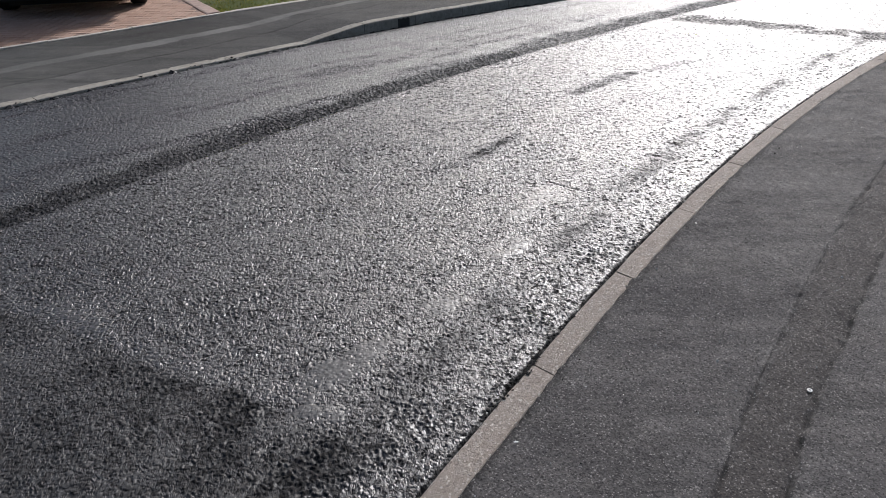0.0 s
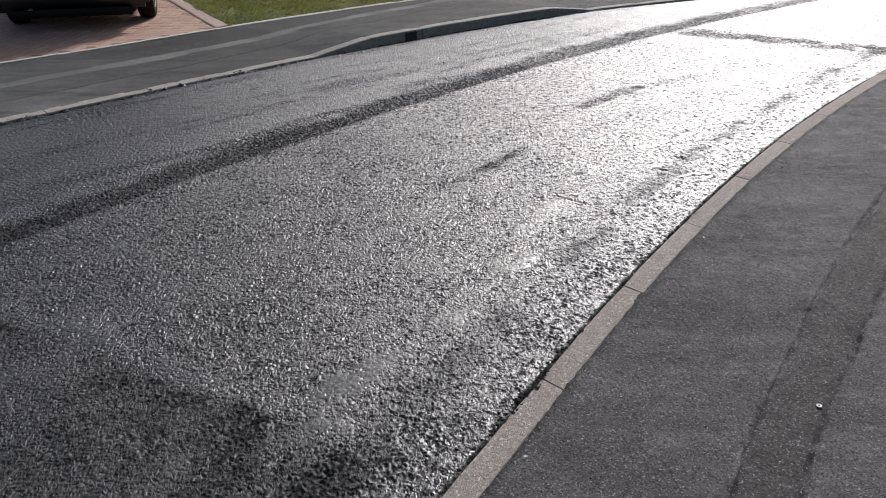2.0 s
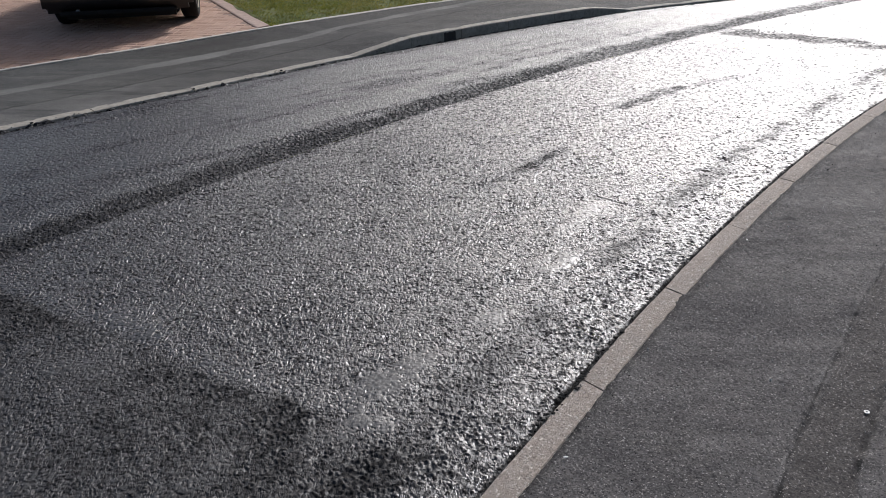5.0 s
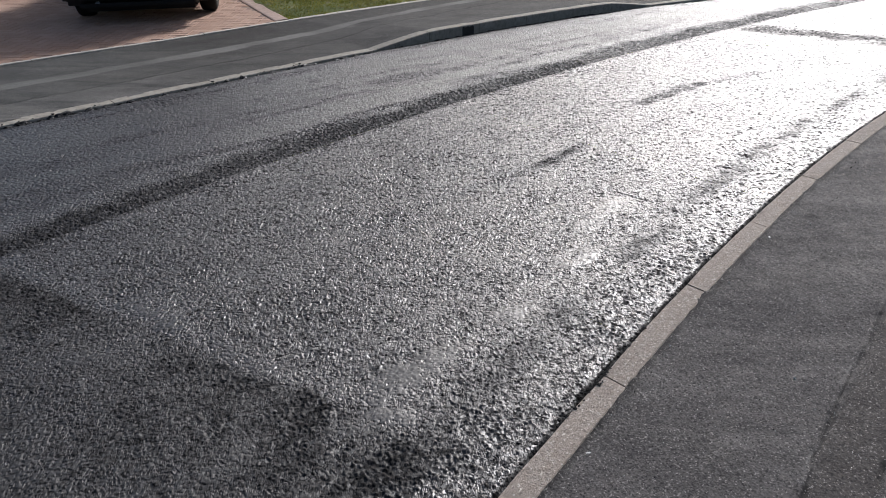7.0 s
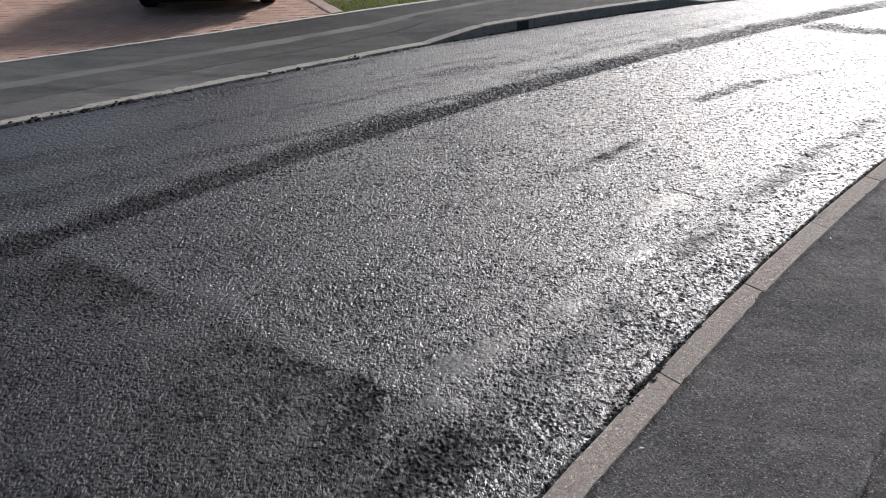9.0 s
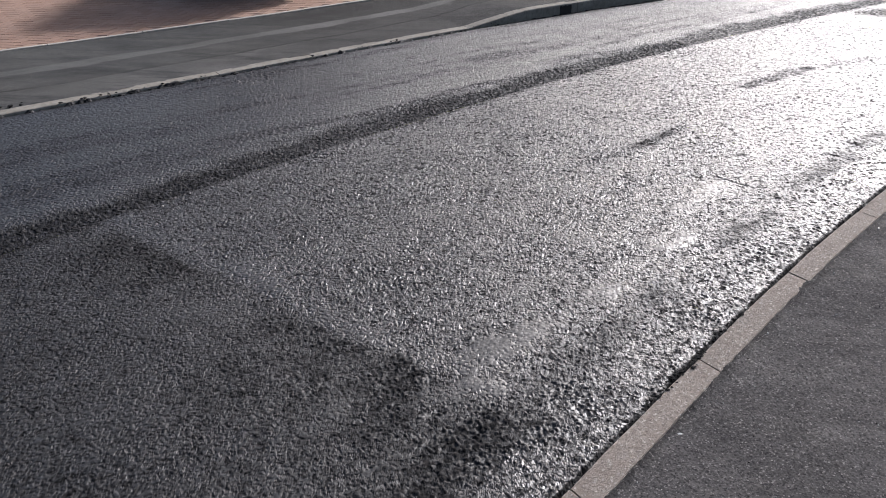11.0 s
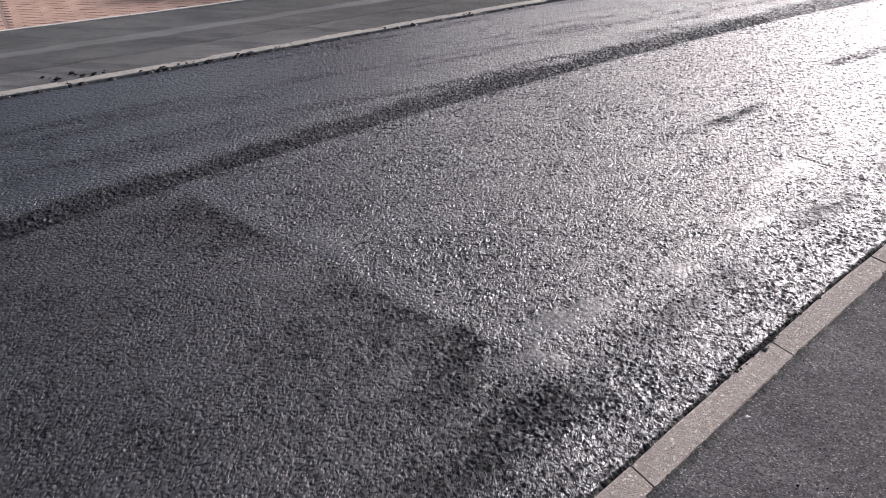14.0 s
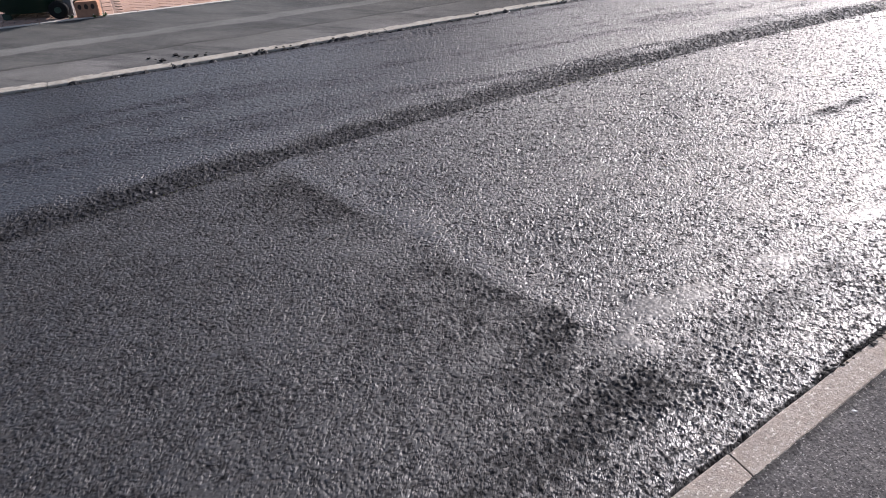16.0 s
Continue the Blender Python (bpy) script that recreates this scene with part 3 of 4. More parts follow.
# ---- kerbs ----
def kerb_stone(name, parent, s0, s1, low, wide, z0, z1, round_edge, stone_mat, front_low=True):
    """A kerb stone between two stations, with worn, rounded arrises."""
    bm = bmesh.new()
    cut = 5
    rows = []
    for k in range(cut):
        f = k / (cut - 1)
        s = s0 + 0.003 + (s1 - s0 - 0.006) * f
        top = z0 + (z1 - z0) * f
        v = float(low(s))
        worn = 0.0025 * random.uniform(-1, 1)
        r = round_edge
        prof = [(0.0, -0.10), (0.0, top - r), (r * 0.3 + worn, top - r * 0.3), (r, top), (wide - 0.004, top), (wide, top - 0.004), (wide, -0.10)]
        if k in (0, cut - 1):
            prof = [(p, q - (0.0035 if q > 0 else 0)) for p, q in prof]
        row = []
        for p, q in prof:
            x, y = xy(s, v + (p if front_low else -p))
            row.append(bm.verts.new((float(x), float(y), q)))
        rows.append(row)
    for a0, b0 in zip(rows, rows[1:]):
        for k in range(len(a0) - 1):
            bm.faces.new((a0[k], a0[k + 1], b0[k + 1], b0[k]))
    bm.faces.new(rows[0])
    bm.faces.new(rows[-1][::-1])
    bmesh.ops.recalc_face_normals(bm, faces=bm.faces)
    return part(name, bm, stone_mat, parent)


kerb_near = tagged(new("kerb_near"), "buff concrete kerb, low over the new asphalt", "kerb", kind="structure")
for k in range(-9, 16):
    s0 = 1.23 + 0.856 * k
    kerb_stone("kerb_stone", kerb_near, s0, s0 + 0.856, v_near, 0.112, 0.030 + 0.001 * (k % 3), 0.030 + 0.001 * ((k + 1) % 2), 0.012, concrete, False)

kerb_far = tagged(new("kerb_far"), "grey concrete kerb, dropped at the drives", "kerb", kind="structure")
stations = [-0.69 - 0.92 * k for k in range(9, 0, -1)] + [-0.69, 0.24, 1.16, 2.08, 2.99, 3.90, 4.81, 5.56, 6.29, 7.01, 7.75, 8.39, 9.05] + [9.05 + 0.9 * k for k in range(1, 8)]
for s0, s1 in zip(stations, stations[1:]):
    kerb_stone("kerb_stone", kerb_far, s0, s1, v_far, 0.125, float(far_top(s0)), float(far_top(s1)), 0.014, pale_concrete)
# tar splashed on the kerb face
bm = bmesh.new()
rows = []
for k in range(9):
    s = 6.03 + 0.17 * k / 8
    v = float(v_far(s)) - 0.003
    hi = 0.098 + 0.006 * math.sin(k * 2.1)
    rows.append([bm.verts.new((*map(float, xy(s, v)), q)) for q in (-0.02, hi)] + [bm.verts.new((*map(float, xy(s, v + 0.006)), q)) for q in (hi, -0.02)])
for a0, b0 in zip(rows, rows[1:]):
    for k in range(3):
        bm.faces.new((a0[k], a0[k + 1], b0[k + 1], b0[k]))
part("tar_stain", bm, splash_black, kerb_far, "black tar stain on the kerb face")


# ---- drive, edging and lawn ----
def drive_z(v):
    return 0.067 + 0.012 * (v - 8.7)


def drive_side(v):
    """The drive's edge against the lawn."""
    return 4.745 + 0.238 * (v - 8.72)


edging_pale = plain("edging_pale", (0.52, 0.475, 0.41), 0.9, grain=160, relief=0.4)
edging = tagged(new("edging"), "thin pale concrete edging behind the pavement", "edging", kind="structure")
for k in range(-12, 16):
    s0 = 0.15 + 0.915 * k
    bm = bmesh.new()
    rows = []
    for f in (0.004, 0.25, 0.5, 0.75, 0.996):
        s = s0 + 0.915 * f
        v, up, wide = float(v_back(s)), 0.006, 0.06 if s < 5 else 0.085
        row = []
        for p, q in ((0.0, -0.05), (0.0, 0.066 + up), (0.004, 0.070 + up), (wide - 0.004, 0.070 + up), (wide, 0.066 + up), (wide, -0.05)):
            row.append(bm.verts.new((*map(float, xy(s, v + p + 0.003 * math.sin(s * 9))), q + 0.002 * math.sin(k * 3.7))))
        rows.append(row)
    for a0, b0 in zip(rows, rows[1:]):
        for j in range(5):
            bm.faces.new((a0[j], a0[j + 1], b0[j + 1], b0[j]))
    bm.faces.new(rows[0])
    bm.faces.new(rows[-1][::-1])
    bmesh.ops.recalc_face_normals(bm, faces=bm.faces)
    part("edging_stone", bm, edging_pale, edging)

v_drive0 = lambda s: v_back(s) + 0.05
S, V = grid(-3.0, 6.6, 0.2, v_drive0, lambda s: v_back(s) * 0 + 16.0, 0.2)
S = np.minimum(S, drive_side(V) + 0.15)
x, y = xy(S, V)
drive = sheet("driveway", [(x, y, drive_z(V) - 0.0045, {})], joint_sand, label="herringbone driveway of weathered red paving bricks", category="driveway")

# smooth concrete haunch between drive and lawn
bm = bmesh.new()
rows = []
for k in range(30):
    v = 8.78 + 0.24 * k
    s = drive_side(v) + 0.012
    wide = 0.165 + 0.012 * math.sin(v * 5 + 1)
    rows.append([bm.verts.new((*map(float, xy(s + p, v)), drive_z(v) + q)) for p, q in ((0.0, -0.05), (0.0, 0.004), (0.02, 0.012), (wide - 0.02, 0.02), (wide, 0.012), (wide, -0.05))])
for a0, b0 in zip(rows, rows[1:]):
    for j in range(5):
        bm.faces.new((a0[j], a0[j + 1], b0[j + 1], b0[j]))
bm.faces.new(rows[0])
bm.faces.new(rows[-1][::-1])
bmesh.ops.recalc_face_normals(bm, faces=bm.faces)
haunch = plain("haunch_mortar", (0.43, 0.31, 0.255), 0.9, grain=200, relief=0.4)
tagged(new("drive_border", finish("drive_border", bm, haunch)), "buff mortar border between driveway and lawn", "border", kind="structure")


def lawn_low(s):
    return v_back(s) + 0.045


S, V = grid(4.75, 20.0, 0.09, lawn_low, lambda s: v_back(s) * 0 + 17.0, 0.10)
S = np.maximum(S, drive_side(V) + 0.15 + 0.03 * wave(S * 0, V, 0.2, 81))
x, y = xy(S, V)
lawn_height = lambda x, y, V: drive_z(V) + 0.012 * np.clip((V - 8.9) / 0.4, -0.6, 1) + 0.015 * wave(x, y, 0.5, 82) + 0.008 * wave(x, y, 0.12, 83)
sheet("lawn", [(x, y, lawn_height(x, y, V), {})], soil, label="lawn soil under short patchy grass", category="lawn")

rng = np.random.default_rng(4)
count = 95000
gs, gv = rng.uniform(4.8, 12.0, count), rng.uniform(8.0, 13.8, count)
gx, gy = xy(gs, gv)
keep = (gv > lawn_low(gs) + 0.02) & (gs > drive_side(gv) + 0.175 + 0.04 * wave(gx, gy, 0.2, 84)) & (rng.uniform(0, 1, count) < 0.72 + 0.5 * wave(gx, gy, 0.3, 85))
gx, gy, gv = gx[keep], gy[keep], gv[keep]
n = len(gx)
gz = lawn_height(gx, gy, gv) - 0.004
tall, turn, lean = rng.uniform(0.014, 0.04, n), rng.uniform(0, 6.28, n), rng.uniform(0.2, 1.2, n)
wide = rng.uniform(0.0022, 0.0045, n)
dirx, diry = np.cos(turn), np.sin(turn)
P = np.stack([np.stack([gx - diry * wide, gy + dirx * wide, gz], -1), np.stack([gx + diry * wide, gy - dirx * wide, gz], -1),
              np.stack([gx + dirx * tall * lean * 0.4 + diry * wide * 0.7, gy + diry * tall * lean * 0.4 - dirx * wide * 0.7, gz + tall * 0.7], -1),
              np.stack([gx + dirx * tall * lean, gy + diry * tall * lean, gz + tall * np.maximum(0.35, 1.1 - 0.6 * lean)], -1)], 1)
me = bpy.data.meshes.new("grass")
base = np.arange(n)[:, None] * 4
me.from_pydata(P.reshape(-1, 3).tolist(), [], np.concatenate([base + [0, 1, 2], base + [0, 2, 3]]).tolist())
me.materials.append(grass_green)
tagged(new("grass", me), "short patchy green and straw grass", "grass", kind="stuff")


# ---- the car on the drive ----
def build_car():
    car = tagged(new("car"), "small black hatchback parked on the brick driveway", "car")
    # body: rings along the length, y from the tail forward; half width, sill, waist, roof
    rings = [(-0.62, 0.60, 0.36, 0.62, 0.80), (-0.58, 0.70, 0.27, 0.70, 0.92), (-0.50, 0.765, 0.23, 0.82, 1.18), (-0.25, 0.785, 0.21, 0.88, 1.40),
             (0.35, 0.79, 0.20, 0.89, 1.47), (1.1, 0.79, 0.20, 0.88, 1.46), (1.65, 0.79, 0.20, 0.86, 1.28), (2.05, 0.785, 0.20, 0.84, 0.95),
             (2.5, 0.77, 0.21, 0.76, 0.82), (2.8, 0.70, 0.24, 0.62, 0.68), (2.92, 0.55, 0.32, 0.48, 0.52)]
    bm = bmesh.new()
    loops = []
    for yy, w, lo, waist, top in rings:
        tw = w * (0.74 if top - waist > 0.2 else 0.9)
        half = [(w * 0.86, lo), (w * 0.97, lo + 0.05), (w, (lo + waist) / 2), (w * 0.975, waist), (tw, top - 0.05), (tw * 0.85, top)]
        loops.append([bm.verts.new((p, yy, q)) for p, q in half] + [bm.verts.new((-p, yy, q)) for p, q in half[::-1]])
    for a0, b0 in zip(loops, loops[1:]):
        for k in range(12):
            bm.faces.new((a0[k], a0[(k + 1) % 12], b0[(k + 1) % 12], b0[k]))
    bm.faces.new(loops[0])
    bm.faces.new(loops[-1][::-1])
    bmesh.ops.recalc_face_normals(bm, faces=bm.faces)
    part("body", bm, car_paint, car, smooth=True)
    for yy, name in ((-0.70, "rear_bumper"), (2.86, "front_bumper")):
        bm = box(bmesh.new(), (-0.775, yy, 0.215), (0.775, yy + 0.16, 0.50), 0.05)
        bumper = part(name, bm, car_paint, car, smooth=True)
        lip = box(bmesh.new(), (-0.60, yy - 0.012, 0.19), (0.60, yy + 0.12, 0.235), 0.01)
        part("valance", lip, trim_black, bumper, "matt black lower lip")
    floor_pan = box(bmesh.new(), (-0.60, -0.56, 0.125), (0.60, 2.7, 0.30), 0.03)
    part("underbody", floor_pan, trim_black, car)
    part("silencer", turned(bmesh.new(), [(-0.32, 0.03), (-0.30, 0.075), (0.22, 0.075), (0.24, 0.03)], pose(-0.1, -0.35, 0.26)), trim_black, car, smooth=True)
    part("exhaust_pipe", turned(bmesh.new(), [(0, 0.024), (0.3, 0.024)], pose(-0.42, -0.68, 0.23, 0, 0, 90), 14), alloy, car, smooth=True)
    for sx in (-1, 1):
        lamp = box(bmesh.new(), (sx * 0.68 - 0.06, -0.62, 0.66), (sx * 0.68 + 0.06, -0.48, 0.92), 0.02)
        part("tail_light", lamp, lamp_red, car, "red tail light")
        head = box(bmesh.new(), (sx * 0.58 - 0.12, 2.68, 0.56), (sx * 0.58 + 0.12, 2.83, 0.68), 0.03)
        part("headlight", head, dark_glass, car)
        side = bmesh.new()
        pts = [(-0.22, 0.93), (1.75, 0.91), (1.45, 1.24), (1.0, 1.38), (0.2, 1.38), (-0.12, 1.30)]
        ring = [side.verts.new((sx * (0.785 - 0.40 * max(0, q - 0.90)), p, q)) for p, q in pts]
        face = side.faces.new(ring)
        made = bmesh.ops.extrude_face_region(side, geom=[face])
        bmesh.ops.translate(side, vec=(sx * 0.012, 0, 0), verts=[v for v in made["geom"] if isinstance(v, bmesh.types.BMVert)])
        part("side_window", side, dark_glass, car)
        mirror = box(bmesh.new(), (sx * 0.88 - 0.09, 1.55, 0.92), (sx * 0.88 + 0.09, 1.66, 1.05), 0.03)
        part("door_mirror", mirror, car_paint, car, smooth=True)
    bm = box(bmesh.new(), (-0.55, -0.012, -0.17), (0.55, 0.012, 0.17), 0.008, pose(0, -0.42, 1.12, -32, 0, 0))
    part("rear_window", bm, dark_glass, car)
    bm = box(bmesh.new(), (-0.58, -0.012, -0.22), (0.58, 0.012, 0.22), 0.008, pose(0, 1.83, 1.12, 50, 0, 0))
    part("windscreen", bm, dark_glass, car)
    bm = box(bmesh.new(), (-0.26, -0.645, 0.66), (0.26, -0.61, 0.77), 0.003)
    part("number_plate", bm, plate_yellow, car, "yellow rear plate")
    for yy in (0.0, 2.32):
        for sx in (-1, 1):
            m = pose(sx * 0.68, yy, 0.285)
            tyre = part("tyre", turned(bmesh.new(), [(-0.085, 0.19), (-0.095, 0.24), (-0.082, 0.272), (-0.06, 0.285), (0.06, 0.285), (0.082, 0.272), (0.095, 0.24), (0.085, 0.19)], m, 40), rubber, car, smooth=True)
            part("rim", turned(bmesh.new(), [(sx * 0.06, 0.185), (sx * 0.092, 0.18), (sx * 0.085, 0.15), (sx * 0.055, 0.07), (sx * 0.075, 0.05), (sx * 0.078, 0.01)], m, 28), alloy, tyre, "silver wheel rim")
    return car


car = build_car()
car.matrix_world = pose(-4.06, 10.34, 0.086, 0.6, 0, 12) @ Matrix.Diagonal((1.09, 1.09, 1.09, 1))


# ---- bin, post, block ----
def build_bin():
    thing = tagged(new("wheelie_bin"), "dark green plastic wheelie bin with black wheels", "bin")
    bm = bmesh.new()
    low = [bm.verts.new(p) for p in ((-0.24, -0.19, 0.06), (0.24, -0.19, 0.06), (0.24, 0.30, 0.06), (-0.24, 0.30, 0.06))]
    mid = [bm.verts.new(p) for p in ((-0.285, -0.33, 0.95), (0.285, -0.33, 0.95), (0.285, 0.33, 0.95), (-0.285, 0.33, 0.95))]
    for k in range(4):
        bm.faces.new((low[k], low[(k + 1) % 4], mid[(k + 1) % 4], mid[k]))
    bm.faces.new(low[::-1])
    bm.faces.new(mid)
    bmesh.ops.bevel(bm, geom=bm.edges[:], offset=0.03, segments=3, affect="EDGES")
    part("body", bm, bin_green, thing, smooth=True)
    part("rim", box(bmesh.new(), (-0.30, -0.35, 0.93), (0.30, 0.36, 0.97), 0.012), bin_green, thing)
    lid = part("lid", box(bmesh.new(), (-0.30, -0.37, 0.972), (0.30, 0.34, 1.03), 0.022), bin_green, thing)
    part("lid_grip", box(bmesh.new(), (-0.16, -0.40, 0.975), (0.16, -0.36, 1.0), 0.01), bin_green, lid)
    part("handle", turned(bmesh.new(), [(-0.24, 0.016), (0.24, 0.016)], pose(0, 0.40, 0.95), 12), bin_green, thing, smooth=True)
    part("axle", turned(bmesh.new(), [(-0.28, 0.012), (0.28, 0.012)], pose(0, 0.33, 0.086), 12), alloy, thing)
    for sx in (-1, 1):
        wheel = part("wheel", turned(bmesh.new(), [(-0.022, 0.06), (-0.026, 0.078), (-0.016, 0.086), (0.016, 0.086), (0.026, 0.078), (0.022, 0.06)], pose(sx * 0.255, 0.33, 0.086), 28), rubber, thing, smooth=True)
        part("hub", turned(bmesh.new(), [(-0.029, 0.03), (0.029, 0.03)], pose(sx * 0.255, 0.33, 0.086), 16), bin_green, wheel)
    part("foot", box(bmesh.new(), (-0.20, -0.20, 0.0), (0.20, -0.12, 0.07), 0.01), bin_green, thing)
    return thing


wheelie_bin = build_bin()
wheelie_bin.matrix_world = pose(-6.86, 6.38, 0.068, 0, 0, -66) @ Matrix.Diagonal((1.1, 1.1, 1.0, 1))

bm = box(bmesh.new(), (-0.05, -0.05, 0), (0.05, 0.05, 1.1), 0.008)
box(bm, (-0.056, -0.056, 1.1), (0.056, 0.056, 1.13), 0.01)
post = tagged(new("post", finish("post", bm, post_grey)), "grey square concrete post beside the driveway", "post")
post.matrix_world = pose(-6.37, 6.37, 0.05, 0, 0, 25) @ Matrix.Diagonal((0.75, 0.75, 1, 1))

block = tagged(new("hollow_block"), "orange terracotta block with three round holes", "block")
bm = box(bmesh.new(), (-0.14, -0.05, 0), (0.14, 0.06, 0.15), 0.008)
part("clay_body", bm, terracotta, block)
# holes are not cut: solid discs, their inner shade put into the dark colour
for k in (-1, 0, 1):
    hole = turned(bmesh.new(), [(0.0, 0.024), (0.03, 0.020)], pose(k * 0.08, -0.052, 0.105, 0, 0, 90), 16)
    part("hole", hole, hole_shade, block, "dark disc coloured as the shade in a round hole")
block.matrix_world = pose(-6.13, 6.36, 0.068, 0, 0, 24) @ Matrix.Diagonal((0.79, 0.85, 1.05, 1))


def build_weed(seed):
    rnd = random.Random(seed)
    weed = tagged(new("weed"), "small pale weed growing beside the block", "weed")
    leaves = bmesh.new()
    for k in range(26):
        turn, tilt, n = rnd.uniform(0, 6.28), rnd.uniform(0.2, 1.2), rnd.uniform(0.03, 0.07)
        d = Vector((math.cos(turn) * math.cos(tilt), math.sin(turn) * math.cos(tilt), math.sin(tilt)))
        side = Vector((-math.sin(turn), math.cos(turn), 0)) * n * 0.22
        leaves.faces.new([leaves.verts.new(p) for p in ((0, 0, 0), d * n * 0.5 + side, d * n, d * n * 0.5 - side)])
        if k % 4 == 0:
            petals = bmesh.new()
            bmesh.ops.create_icosphere(petals, subdivisions=1, radius=0.006, matrix=Matrix.Translation(d * n))
            part("flower", petals, flower_white, weed, "tiny white flower")
    part("leaves", leaves, leaf_green, weed)
    return weed


weed = build_weed(3)
weed.matrix_world = pose(-5.98, 6.40, 0.07) @ Matrix.Diagonal((0.8, 0.8, 0.7, 1))
for k, (px, py) in enumerate(((-6.27, 6.26), (-6.05, 6.34))):
    copy_thing(weed, pose(px, py, 0.07, 0, 0, 70 * k))


# ---- clods, chips and litter ----
def clod_mesh(name, seed, size, material, flat=0.6):
    rnd = random.Random(seed)
    bm = bmesh.new()
    bmesh.ops.create_icosphere(bm, subdivisions=2, radius=size)
    for v in bm.verts:
        k = 0.75 + 0.5 * noise.noise(v.co / size * 1.7 + Vector((seed, 0, 0)))
        v.co = Vector((v.co.x * k * rnd.uniform(0.9, 1.1), v.co.y * k, v.co.z * k * flat))
    return finish(name, bm, material)


clods = [clod_mesh("asphalt_clod", k, 0.5, clod_black) for k in range(4)]


def strew(px, py, pz, size, k, label, group):
    ob = tagged(new("asphalt_clod", clods[k % 4]), label, "clod", group)
    ob.matrix_world = pose(px, py, pz, 0, 0, 47 * k) @ Matrix.Diagonal((size, size * 0.7, size * 0.5, 1))


crumbs = random.Random(8)
for k, (px, py, size) in enumerate(((-4.60, 5.24, 0.06), (-4.44, 5.20, 0.09), (-4.47, 5.24, 0.05), (-4.43, 5.37, 0.09), (-4.38, 5.34, 0.05), (-4.30, 5.33, 0.07), (-4.23, 5.37, 0.09), (-4.17, 5.41, 0.06), (-4.20, 5.47, 0.03), (-4.52, 5.22, 0.03))):
    strew(px, py, 0.036 + size * 0.04, size * 0.8, k, "black clod of spilt asphalt on the pavement", "clods on the pavement")
for k in range(70):
    s = crumbs.uniform(0.2, 5.2)
    v = float(v_far(s)) + crumbs.uniform(-0.035, 0.012)
    size = crumbs.choice((0.018, 0.022, 0.03, 0.045))
    px, py = map(float, xy(s, v))
    strew(px, py, (0.033 if v > float(v_far(s)) else 0.012) + size * 0.12, size, k, "black asphalt crumb against the far kerb", "crumbs along the far kerb")
for k in range(130):
    s = crumbs.choice((crumbs.uniform(0.9, 6.5), crumbs.uniform(1.7, 2.2), crumbs.uniform(1.6, 2.4)))
    off = crumbs.uniform(-0.014 if 1.8 < s < 2.15 else -0.002, 0.03)
    v = float(v_near(s)) + off
    size = crumbs.choice((0.010, 0.014, 0.018, 0.026))
    px, py = map(float, xy(s, v))
    strew(px, py, (0.029 if off < 0 else 0.016) + size * 0.12, size, k, "black asphalt crumb against the near kerb", "crumbs along the near kerb")

white = clod_mesh("stone_chip", 9, 0.5, chip_white, 0.35)
for k, (px, py, size) in enumerate(((0.375, 2.112, 0.022), (1.54, 3.79, 0.024), (0.62, 2.62, 0.008), (0.80, 2.35, 0.007), (1.05, 2.75, 0.008), (1.22, 2.05, 0.007))):
    ob = tagged(new("stone_chip", white), "small white stone chip lying on the pavement", "stone chip", "chips on the pavement")
    ob.matrix_world = pose(px, py, 0.031 + size * 0.1, 0, 0, 80 * k) @ Matrix.Diagonal((size, size * 0.5, size * 0.6, 1))
grit_rng = np.random.default_rng(21)
corners = np.array([(1, 0, 0), (-1, 0, 0), (0, 1, 0), (0, -1, 0), (0, 0, 1), (0, 0, -1)], float)
sides = np.array([(0, 2, 4), (2, 1, 4), (1, 3, 4), (3, 0, 4), (2, 0, 5), (1, 2, 5), (3, 1, 5), (0, 3, 5)])
for name, n, tint, label in (("pale_grit", 420, chip_white, "loose pale grit on the near pavement"), ("dark_grit", 420, clod_black, "loose black grit on the near pavement")):
    gs = grit_rng.uniform(1.1, 6.5, n)
    gv = v_near_back(gs) - 0.02 - 1.25 * grit_rng.uniform(0, 1, n) ** 1.3
    gx, gy = xy(gs, gv)
    size = grit_rng.uniform(0.0012, 0.0034, n) * (1 + (grit_rng.uniform(0, 1, n) > 0.94))
    body = corners[None] * grit_rng.uniform(0.55, 1.2, (n, 6, 1)) * size[:, None, None] + np.stack([gx, gy, np.full(n, 0.0305) + size * 0.3], -1)[:, None]
    me = bpy.data.meshes.new(name)
    me.from_pydata(body.reshape(-1, 3).tolist(), [], (sides[None] + 6 * np.arange(n)[:, None, None]).reshape(-1, 3).tolist())
    me.materials.append(tint)
    tagged(new(name, me), label, "grit", kind="stuff")
washer = bmesh.new()
for r0, z0 in ((0.0, 0.0),):
    rings = [[washer.verts.new((r * math.cos(6.2832 * k / 24), r * math.sin(6.2832 * k / 24), h)) for k in range(24)] for r, h in ((0.0055, 0.0), (0.0055, 0.003), (0.0135, 0.003), (0.0135, 0.0))]
    for a0, b0 in zip(rings, rings[1:] + rings[:1]):
        for k in range(24):
            washer.faces.new((a0[k], a0[(k + 1) % 24], b0[(k + 1) % 24], b0[k]))
ob = tagged(new("washer", finish("washer", washer, chip_white)), "small pale round washer lying on the pavement", "washer")
ob.matrix_world = pose(1.487, 2.34, 0.0325) @ Matrix.Diagonal((0.75, 0.75, 0.75, 1))


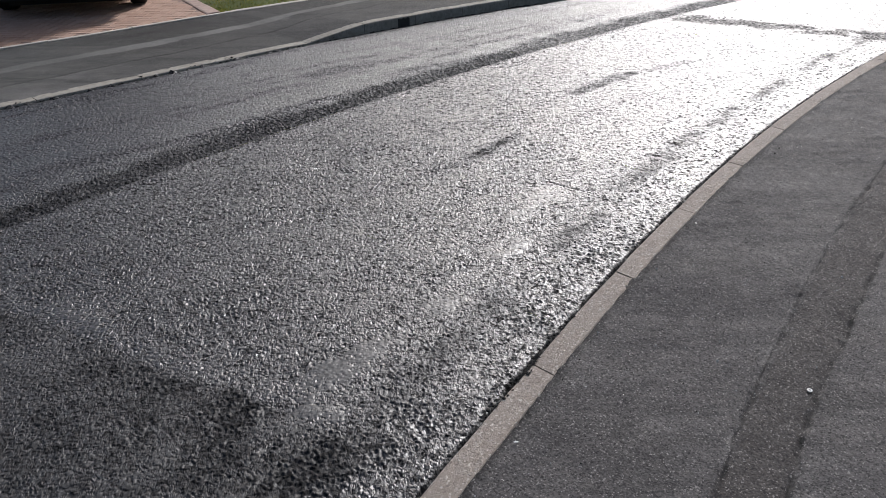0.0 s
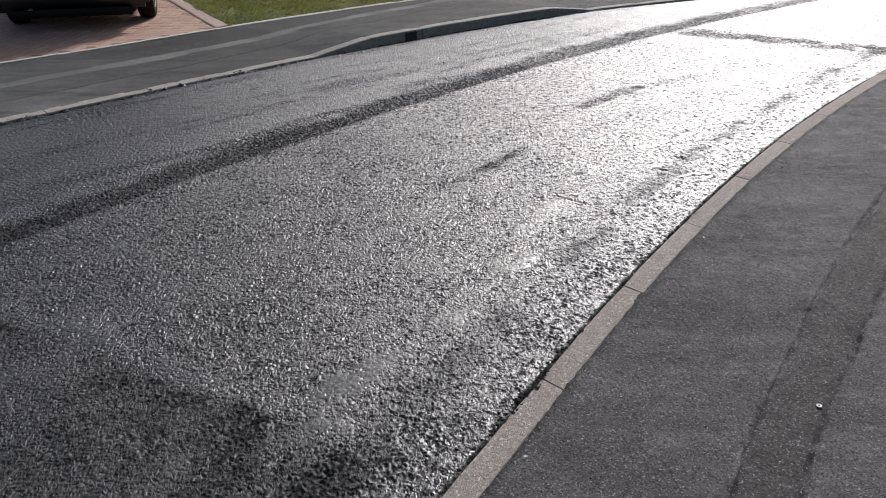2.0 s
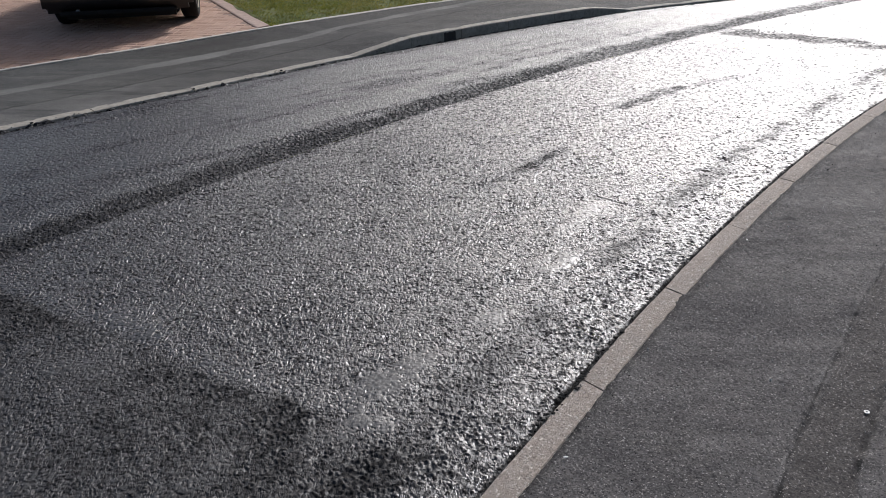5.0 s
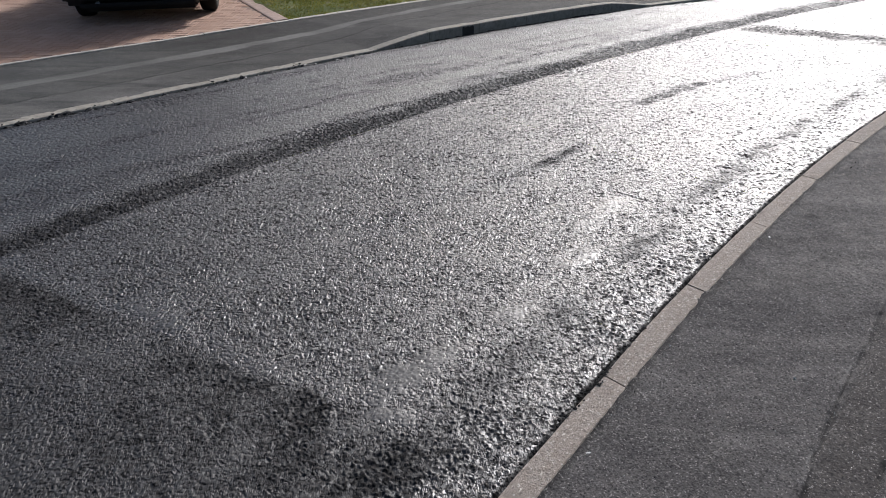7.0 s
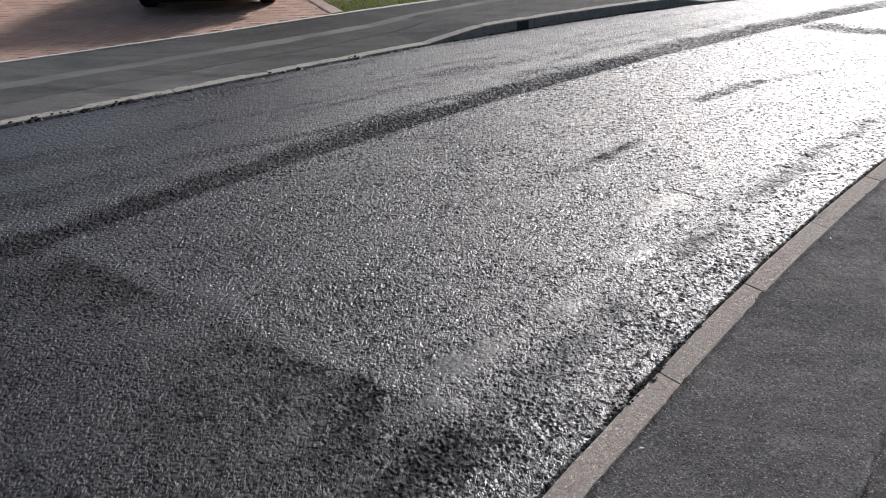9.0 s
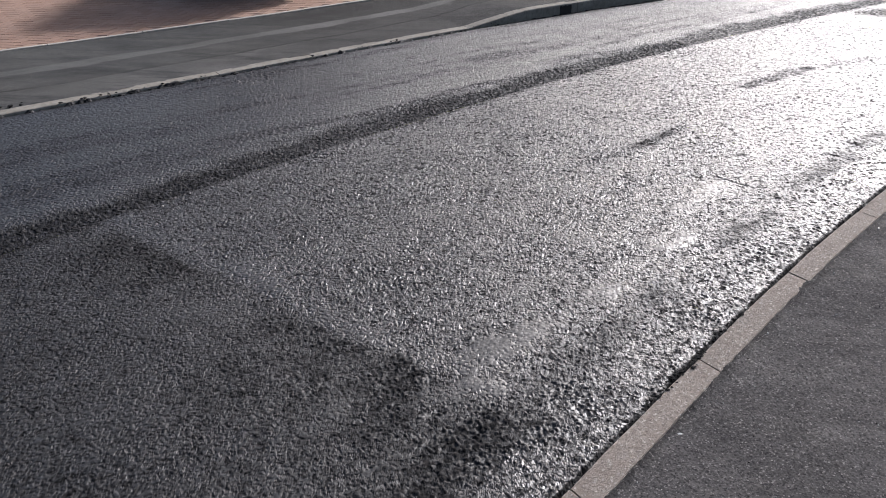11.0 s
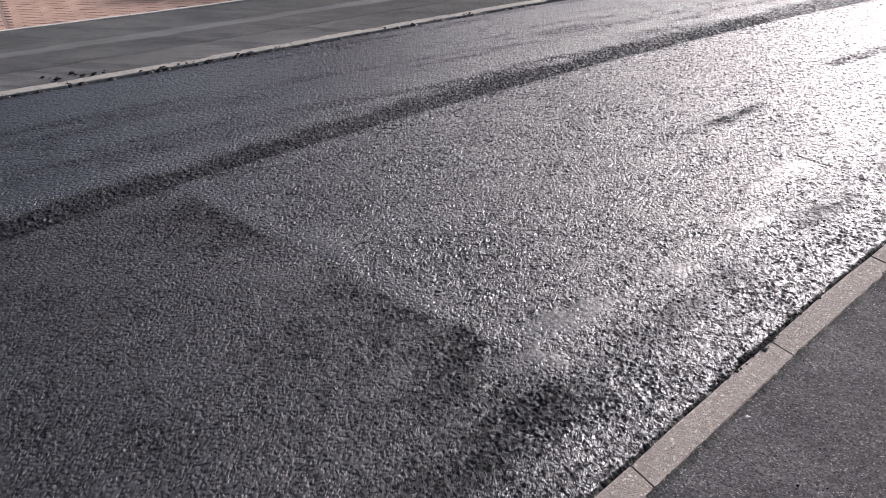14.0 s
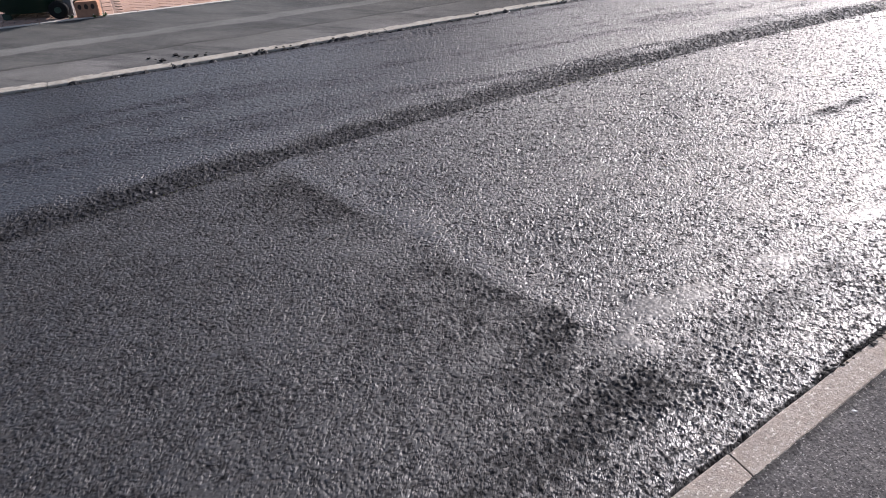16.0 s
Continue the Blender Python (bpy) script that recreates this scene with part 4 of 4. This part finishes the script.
# ---- paving bricks, laid herringbone at half a right angle to the street ----
def brick_mesh(name, material, at=None, bm=None):
    own = bm is None
    bm = bm or bmesh.new()
    m = at or Matrix()
    lo = [bm.verts.new(m @ Vector(p)) for p in ((-0.0975, -0.0475, -0.02), (0.0975, -0.0475, -0.02), (0.0975, 0.0475, -0.02), (-0.0975, 0.0475, -0.02))]
    md = [bm.verts.new(m @ Vector(p)) for p in ((-0.0975, -0.0475, -0.005), (0.0975, -0.0475, -0.005), (0.0975, 0.0475, -0.005), (-0.0975, 0.0475, -0.005))]
    hi = [bm.verts.new(m @ Vector(p)) for p in ((-0.0950, -0.0450, 0.0), (0.0950, -0.0450, 0.0), (0.0950, 0.0450, 0.0), (-0.0950, 0.0450, 0.0))]
    for p, q in ((lo, md), (md, hi)):
        for k in range(4):
            bm.faces.new((p[k], p[(k + 1) % 4], q[(k + 1) % 4], q[k]))
    bm.faces.new(hi)
    return finish(name, bm, material) if own else None


laid = []
for i in range(-80, 140):
    for j in range(-80, 140):
        kind = (i - j) % 4
        if kind in (0, 3):
            p, q, turn = (0.1 * (i + 1), 0.1 * (j + 0.5), 0) if kind == 0 else (0.1 * (i + 0.5), 0.1 * (j + 1), 90)
            s, v = 2.0 + (p - q) * 0.70711, 5.6 + (p + q) * 0.70711
            if 0.05 < s < drive_side(v) - 0.03 and float(v_back(s)) + 0.097 < v < 14.5:
                laid.append((v, s, turn + 45))
for k in range(4):
    for j in range(27):
        laid.append((8.93 + 0.205 * j, -0.12 - 0.102 * k, 90))
for k in range(11):
    for j in range(18):
        laid.append((float(v_back(-0.59 - 0.205 * k)) + 0.105 + 0.105 * j, -0.59 - 0.205 * k - 0.1 * (j % 2), 0))
laid.sort()
single = brick_mesh("brick", brick_single)
tip = random.Random(12)
rest = bmesh.new()
for k, (v, s, turn) in enumerate(laid):
    px, py = map(float, xy(s, v))
    m = pose(px, py, drive_z(v) + tip.uniform(-0.0008, 0.001), tip.uniform(-0.3, 0.3), tip.uniform(-0.3, 0.3), turn + 42 + tip.uniform(-0.6, 0.6))
    if k < 300:
        ob = new("brick", single)
        ob.parent = drive
        ob.matrix_world = m
    else:
        brick_mesh("", None, m, rest)
tagged(part("paving_bricks", rest, brick_joined, drive, "weathered red paving bricks further up the drive"), kind="stuff")
